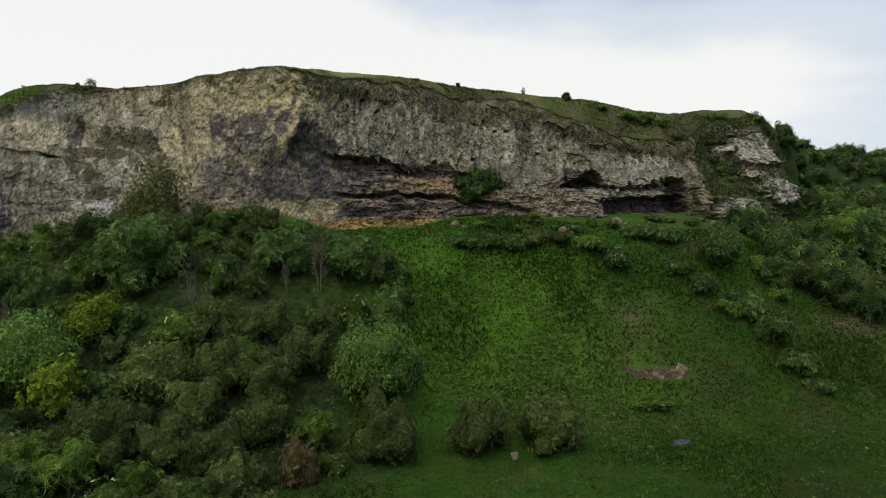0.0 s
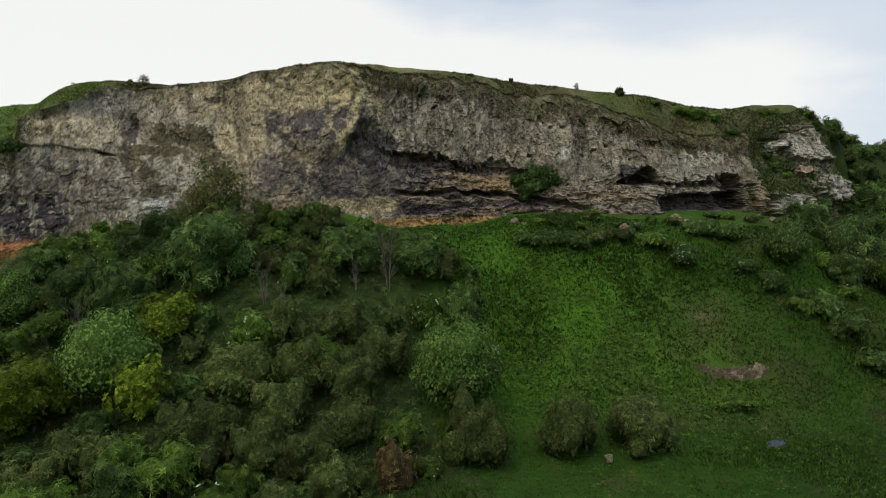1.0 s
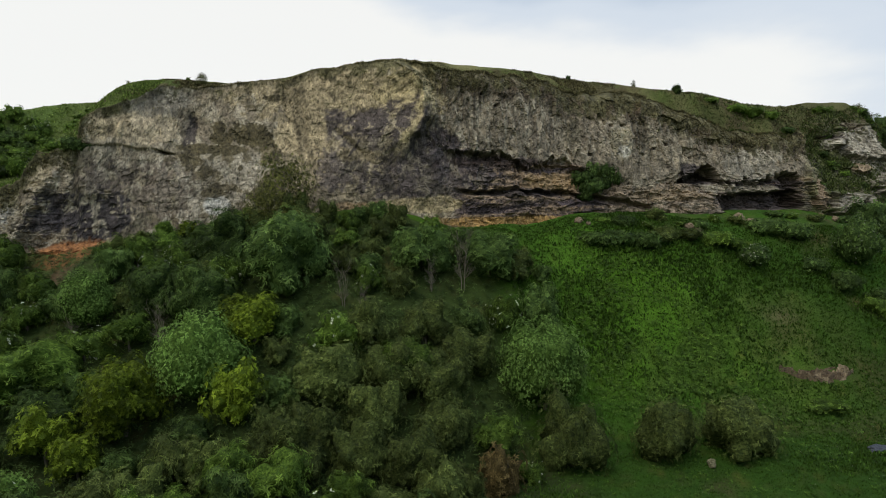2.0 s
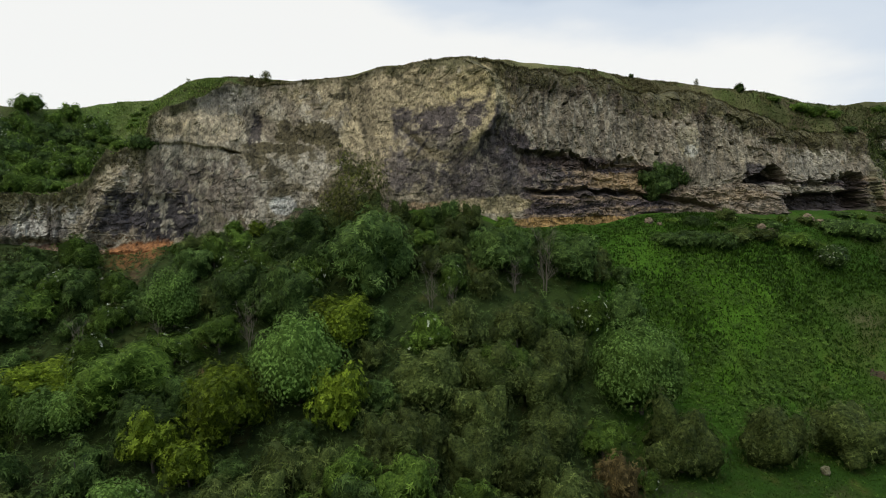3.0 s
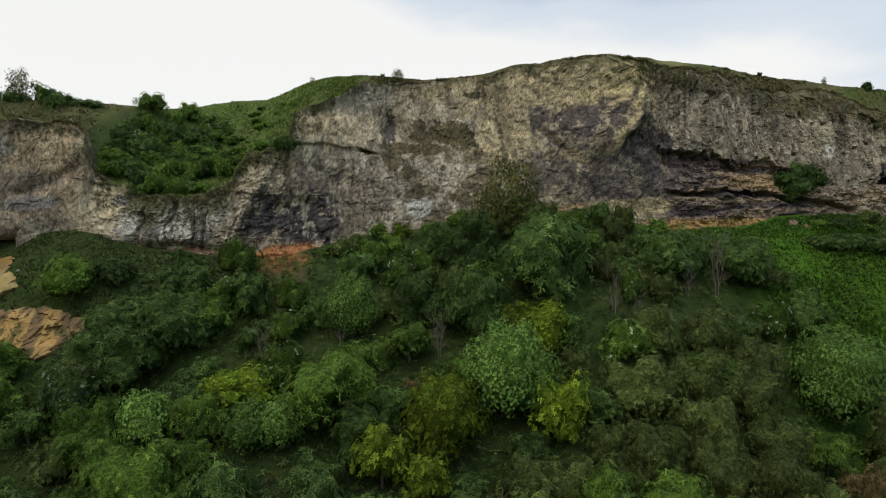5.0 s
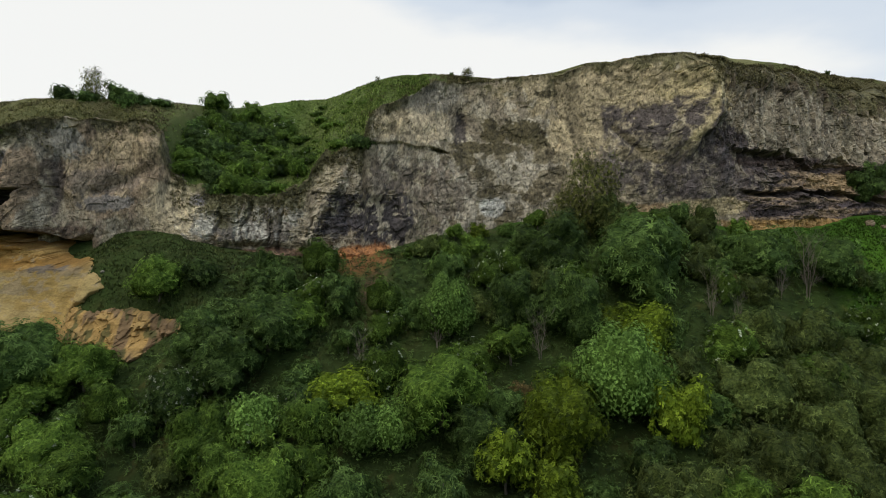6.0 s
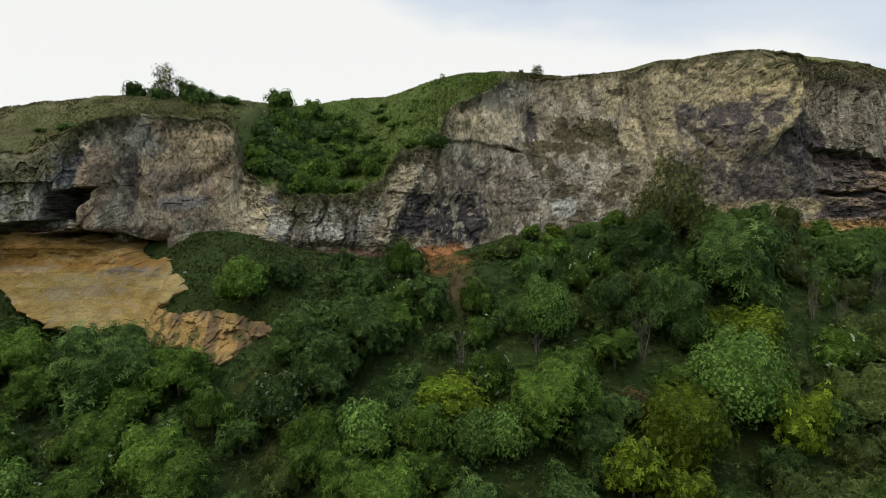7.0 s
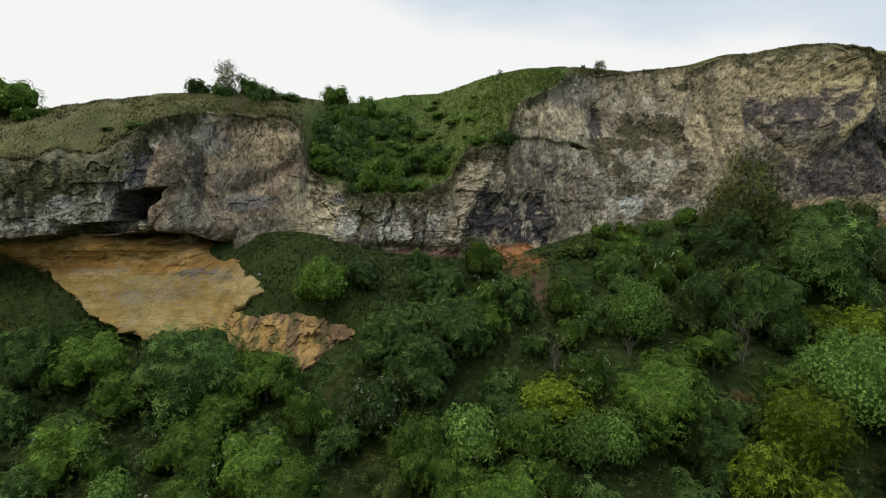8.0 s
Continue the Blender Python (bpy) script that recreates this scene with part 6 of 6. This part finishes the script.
def undergrowth():
    rng = np.random.default_rng(15)
    n = 30000
    x, y = rng.uniform(-96, 0, n), rng.uniform(29, 60, n)
    wooded = x < -6.0 - 5.0 * np.clip((44 - y) / 8, 0, 1) - 8 * np.clip((y - 56) / 5, 0, 1)
    keep = wooded & (y < BASE_Y(x) - 0.3) & ~((x < -60) & (y > 46))
    x, y = x[keep], y[keep]
    up = 0.06 + 0.4 * vnoise(x * 0.4, y * 0.4, 0, 93)
    way = np.stack((0.4 * rng.normal(0, 1, len(x)), -0.4 + 0.4 * rng.normal(0, 1, len(x)), np.ones(len(x))), -1)
    v, f = rosettes(rng, np.stack((x, y, ground_z(x, y) + up), -1), way, np.full((len(x), 1), 0.25), 0.4, 0.35, 5)
    tagged(raw_object("undergrowth", v, f, BRAMBLE, None, False), "dark brambles and nettles under the trees", "undergrowth", kind="stuff")


def nose_grass():
    """Turf on the ledges of the right nose."""
    rng = np.random.default_rng(18)
    n = 9000
    x, q = rng.uniform(33.5, 51.5, n), rng.uniform(0, 1, n)
    z = BASE_Z(x) + (LIP_Z(x) - BASE_Z(x)) * q
    bare = np.min([np.hypot((x - k[0]) / k[2], (z - k[1]) / k[3]) for k in NOSE_ROCKS], axis=0)
    keep = bare + 0.4 * fbm(x * 0.6, z * 0.6, 0, 97, 3) > 1.0
    x, z = x[keep], z[keep]
    tufts("nose_grass", x, face_y(x, z) + rock_detail(x, z) * 0.8 - 0.02, z, 0.18 + 0.2 * vnoise(x * 0.7, z * 0.7, 0, 98), 4, BENCH_BLADE, 19, "olive green turf on the ledges of the rock")


def lip_grass():
    """Loose tufts on the upper rock, thinning out downwards from the lip."""
    rng = np.random.default_rng(16)
    n = 24000
    x = rng.uniform(-90, 52, n)
    down = (2.6 + 1.2 * smooth(-10, 4, x)) * rng.uniform(0, 1, n) ** 1.6
    bare = smooth(-50, -46, x) * smooth(-15, -18, x)
    keep = (fbm(x * 0.5, down * 0.5, 0, 96, 3) > -0.25 + 0.35 * down / 2.6 + 0.35 * bare) & (rng.uniform(0, 1, n) > 0.95 * bare)
    x, down = x[keep], down[keep]
    z = LIP_Z(x) - down
    tufts("lip_grass", x, face_y(x, z) + rock_detail(x, z) * 0.8 - 0.02, z, 0.10 + 0.10 * rng.uniform(0, 1, len(x)), 4, DRY_BLADE, 17, "dry tufts of grass rooted in the upper rock")


undergrowth()
lip_grass()
nose_grass()
meadow()
weeds()
hilltop()
bench()


# ---- small things on the meadow ----
def lump(name, x, y, size, material, seed, label, category, flat=1.0, sink=0.3):
    """A rough stone or bundle: a ball pushed about by noise, half sunk in the grass."""
    bm = bmesh.new()
    bmesh.ops.create_icosphere(bm, subdivisions=4, radius=1.0)
    for v in bm.verts:
        n = v.co.normalized()
        k = 1 + 0.28 * noise.fractal(n * 1.3 + Vector((seed, 0, 0)), 1.0, 2.0, 4) + 0.12 * noise.cell(n * 2.2 + Vector((0, seed, 0)))
        v.co = Vector((n.x * size[0], n.y * size[1], n.z * size[2] * flat)) * k
    me = bpy.data.meshes.new(name)
    bm.to_mesh(me)
    bm.free()
    me.materials.append(material)
    ob = new(name, me)
    ob.matrix_world = pose(x, y, float(ground_z(x, y)) + size[2] * flat * sink, 0, 0, seed * 40)
    return tagged(ob, label, category)


lump("boulder", 4.9, 39.6, (0.30, 0.27, 0.34), plain_material("mossy_stone", (0.15, 0.14, 0.08), 0.9), 2.0, "dull tan boulder standing in the meadow", "stone", 1.0, 0.55)
FALLEN = plain_material("fallen_rock", (0.19, 0.145, 0.095), 0.9, 5.0, 0.55, 1.35)
TARP = plain_material("dark_plastic", (0.030, 0.033, 0.040), 0.4, 9.0, 0.5, 2.2)
lump("plastic_sheet", 17.8, 41.6, (0.85, 0.45, 0.22), TARP, 5.0, "crumpled dark plastic sheet lying on the grass", "sheet", 1.0, 0.5)
for sx, sy, sr in ((-69.3, 50.2, 0.16), (-63.2, 49.6, 0.18), (-80.6, 47.6, 0.2), (31.5, 41.2, 0.12), (45.5, 44.0, 0.14), (-52.6, 53.2, 0.3), (-51.4, 53.8, 0.22), (-50.2, 52.0, 0.2)):
    lump("stone", sx, sy, (sr, sr * 0.9, sr * 0.8), STONE, sx, "small pale stone fallen on the slope", "stone")


for sx, sy, sr in ((1.3, 63.6, 0.5), (2.2, 63.0, 0.3), (13.4, 64.0, 0.5), (14.2, 63.4, 0.35), (20.4, 67.2, 0.8), (21.6, 66.9, 0.55), (33.0, 69.4, 0.5), (31.8, 70.2, 0.4)):
    lump("boulder", sx, sy, (sr, sr * 0.8, sr * 0.75), FALLEN, sx, "tan boulder fallen at the foot of the cliff", "stone")


def earth_scar():
    """A patch of bare broken earth and rock where the turf has slipped."""
    xs, qs = np.arange(15.6, 22.6, 0.08), np.linspace(0, 1, 40)
    X, Q = np.meshgrid(xs, qs)
    mid = 50.4 + 0.25 * np.sin(X * 0.9) + 0.1 * (X - 19)
    half = 0.8 * np.clip(np.minimum((X - 15.6) * 0.6, (22.6 - X) * 1.6) / 2.2, 0.05, 1) * (0.7 + 0.5 * vnoise(X * 1.3, 0.5, 0, 101))
    Y = mid + (Q - 0.5) * 2 * half
    rim = smooth(0, 0.2, Q) * smooth(1, 0.8, Q)
    Z = ground_z(X, Y) - 0.10 + rim * (0.22 + 0.22 * facets(X * 1.4, Q * 5, 102) + 0.12 * facets(X * 3.1, Q * 12, 103))
    n = fbm(X * 1.1, Q * 3, 0, 104, 4)
    t = np.zeros(X.shape + (3,)) + np.array((0.105, 0.078, 0.045))
    t = blend(t, (0.20, 0.155, 0.095), smooth(0.1, 0.35, n))
    t = blend(t, (0.085, 0.06, 0.035), smooth(0.1, 0.35, -n))
    ob = grid_object("bare_earth", np.stack((X, Y, Z), -1), ROCK, t, None, False)
    return tagged(ob, "slipped patch of bare brown earth and stones", "earth", kind="structure")


earth_scar()


def flowers():
    """White flower heads scattered over the low meadow."""
    rng = np.random.default_rng(31)
    n = 700
    x, y = rng.uniform(-4, 46, n), rng.uniform(36, 47, n)
    keep = fbm(x * 0.3, y * 0.3, 0, 105, 3) > -0.05
    x, y = x[keep], y[keep]
    tufts("meadow_flowers", x, y, ground_z(x, y) + 0.12, np.full(len(x), 0.06), 3, LEAF["bloom"], 32, "scattered white flower heads in the meadow")


flowers()
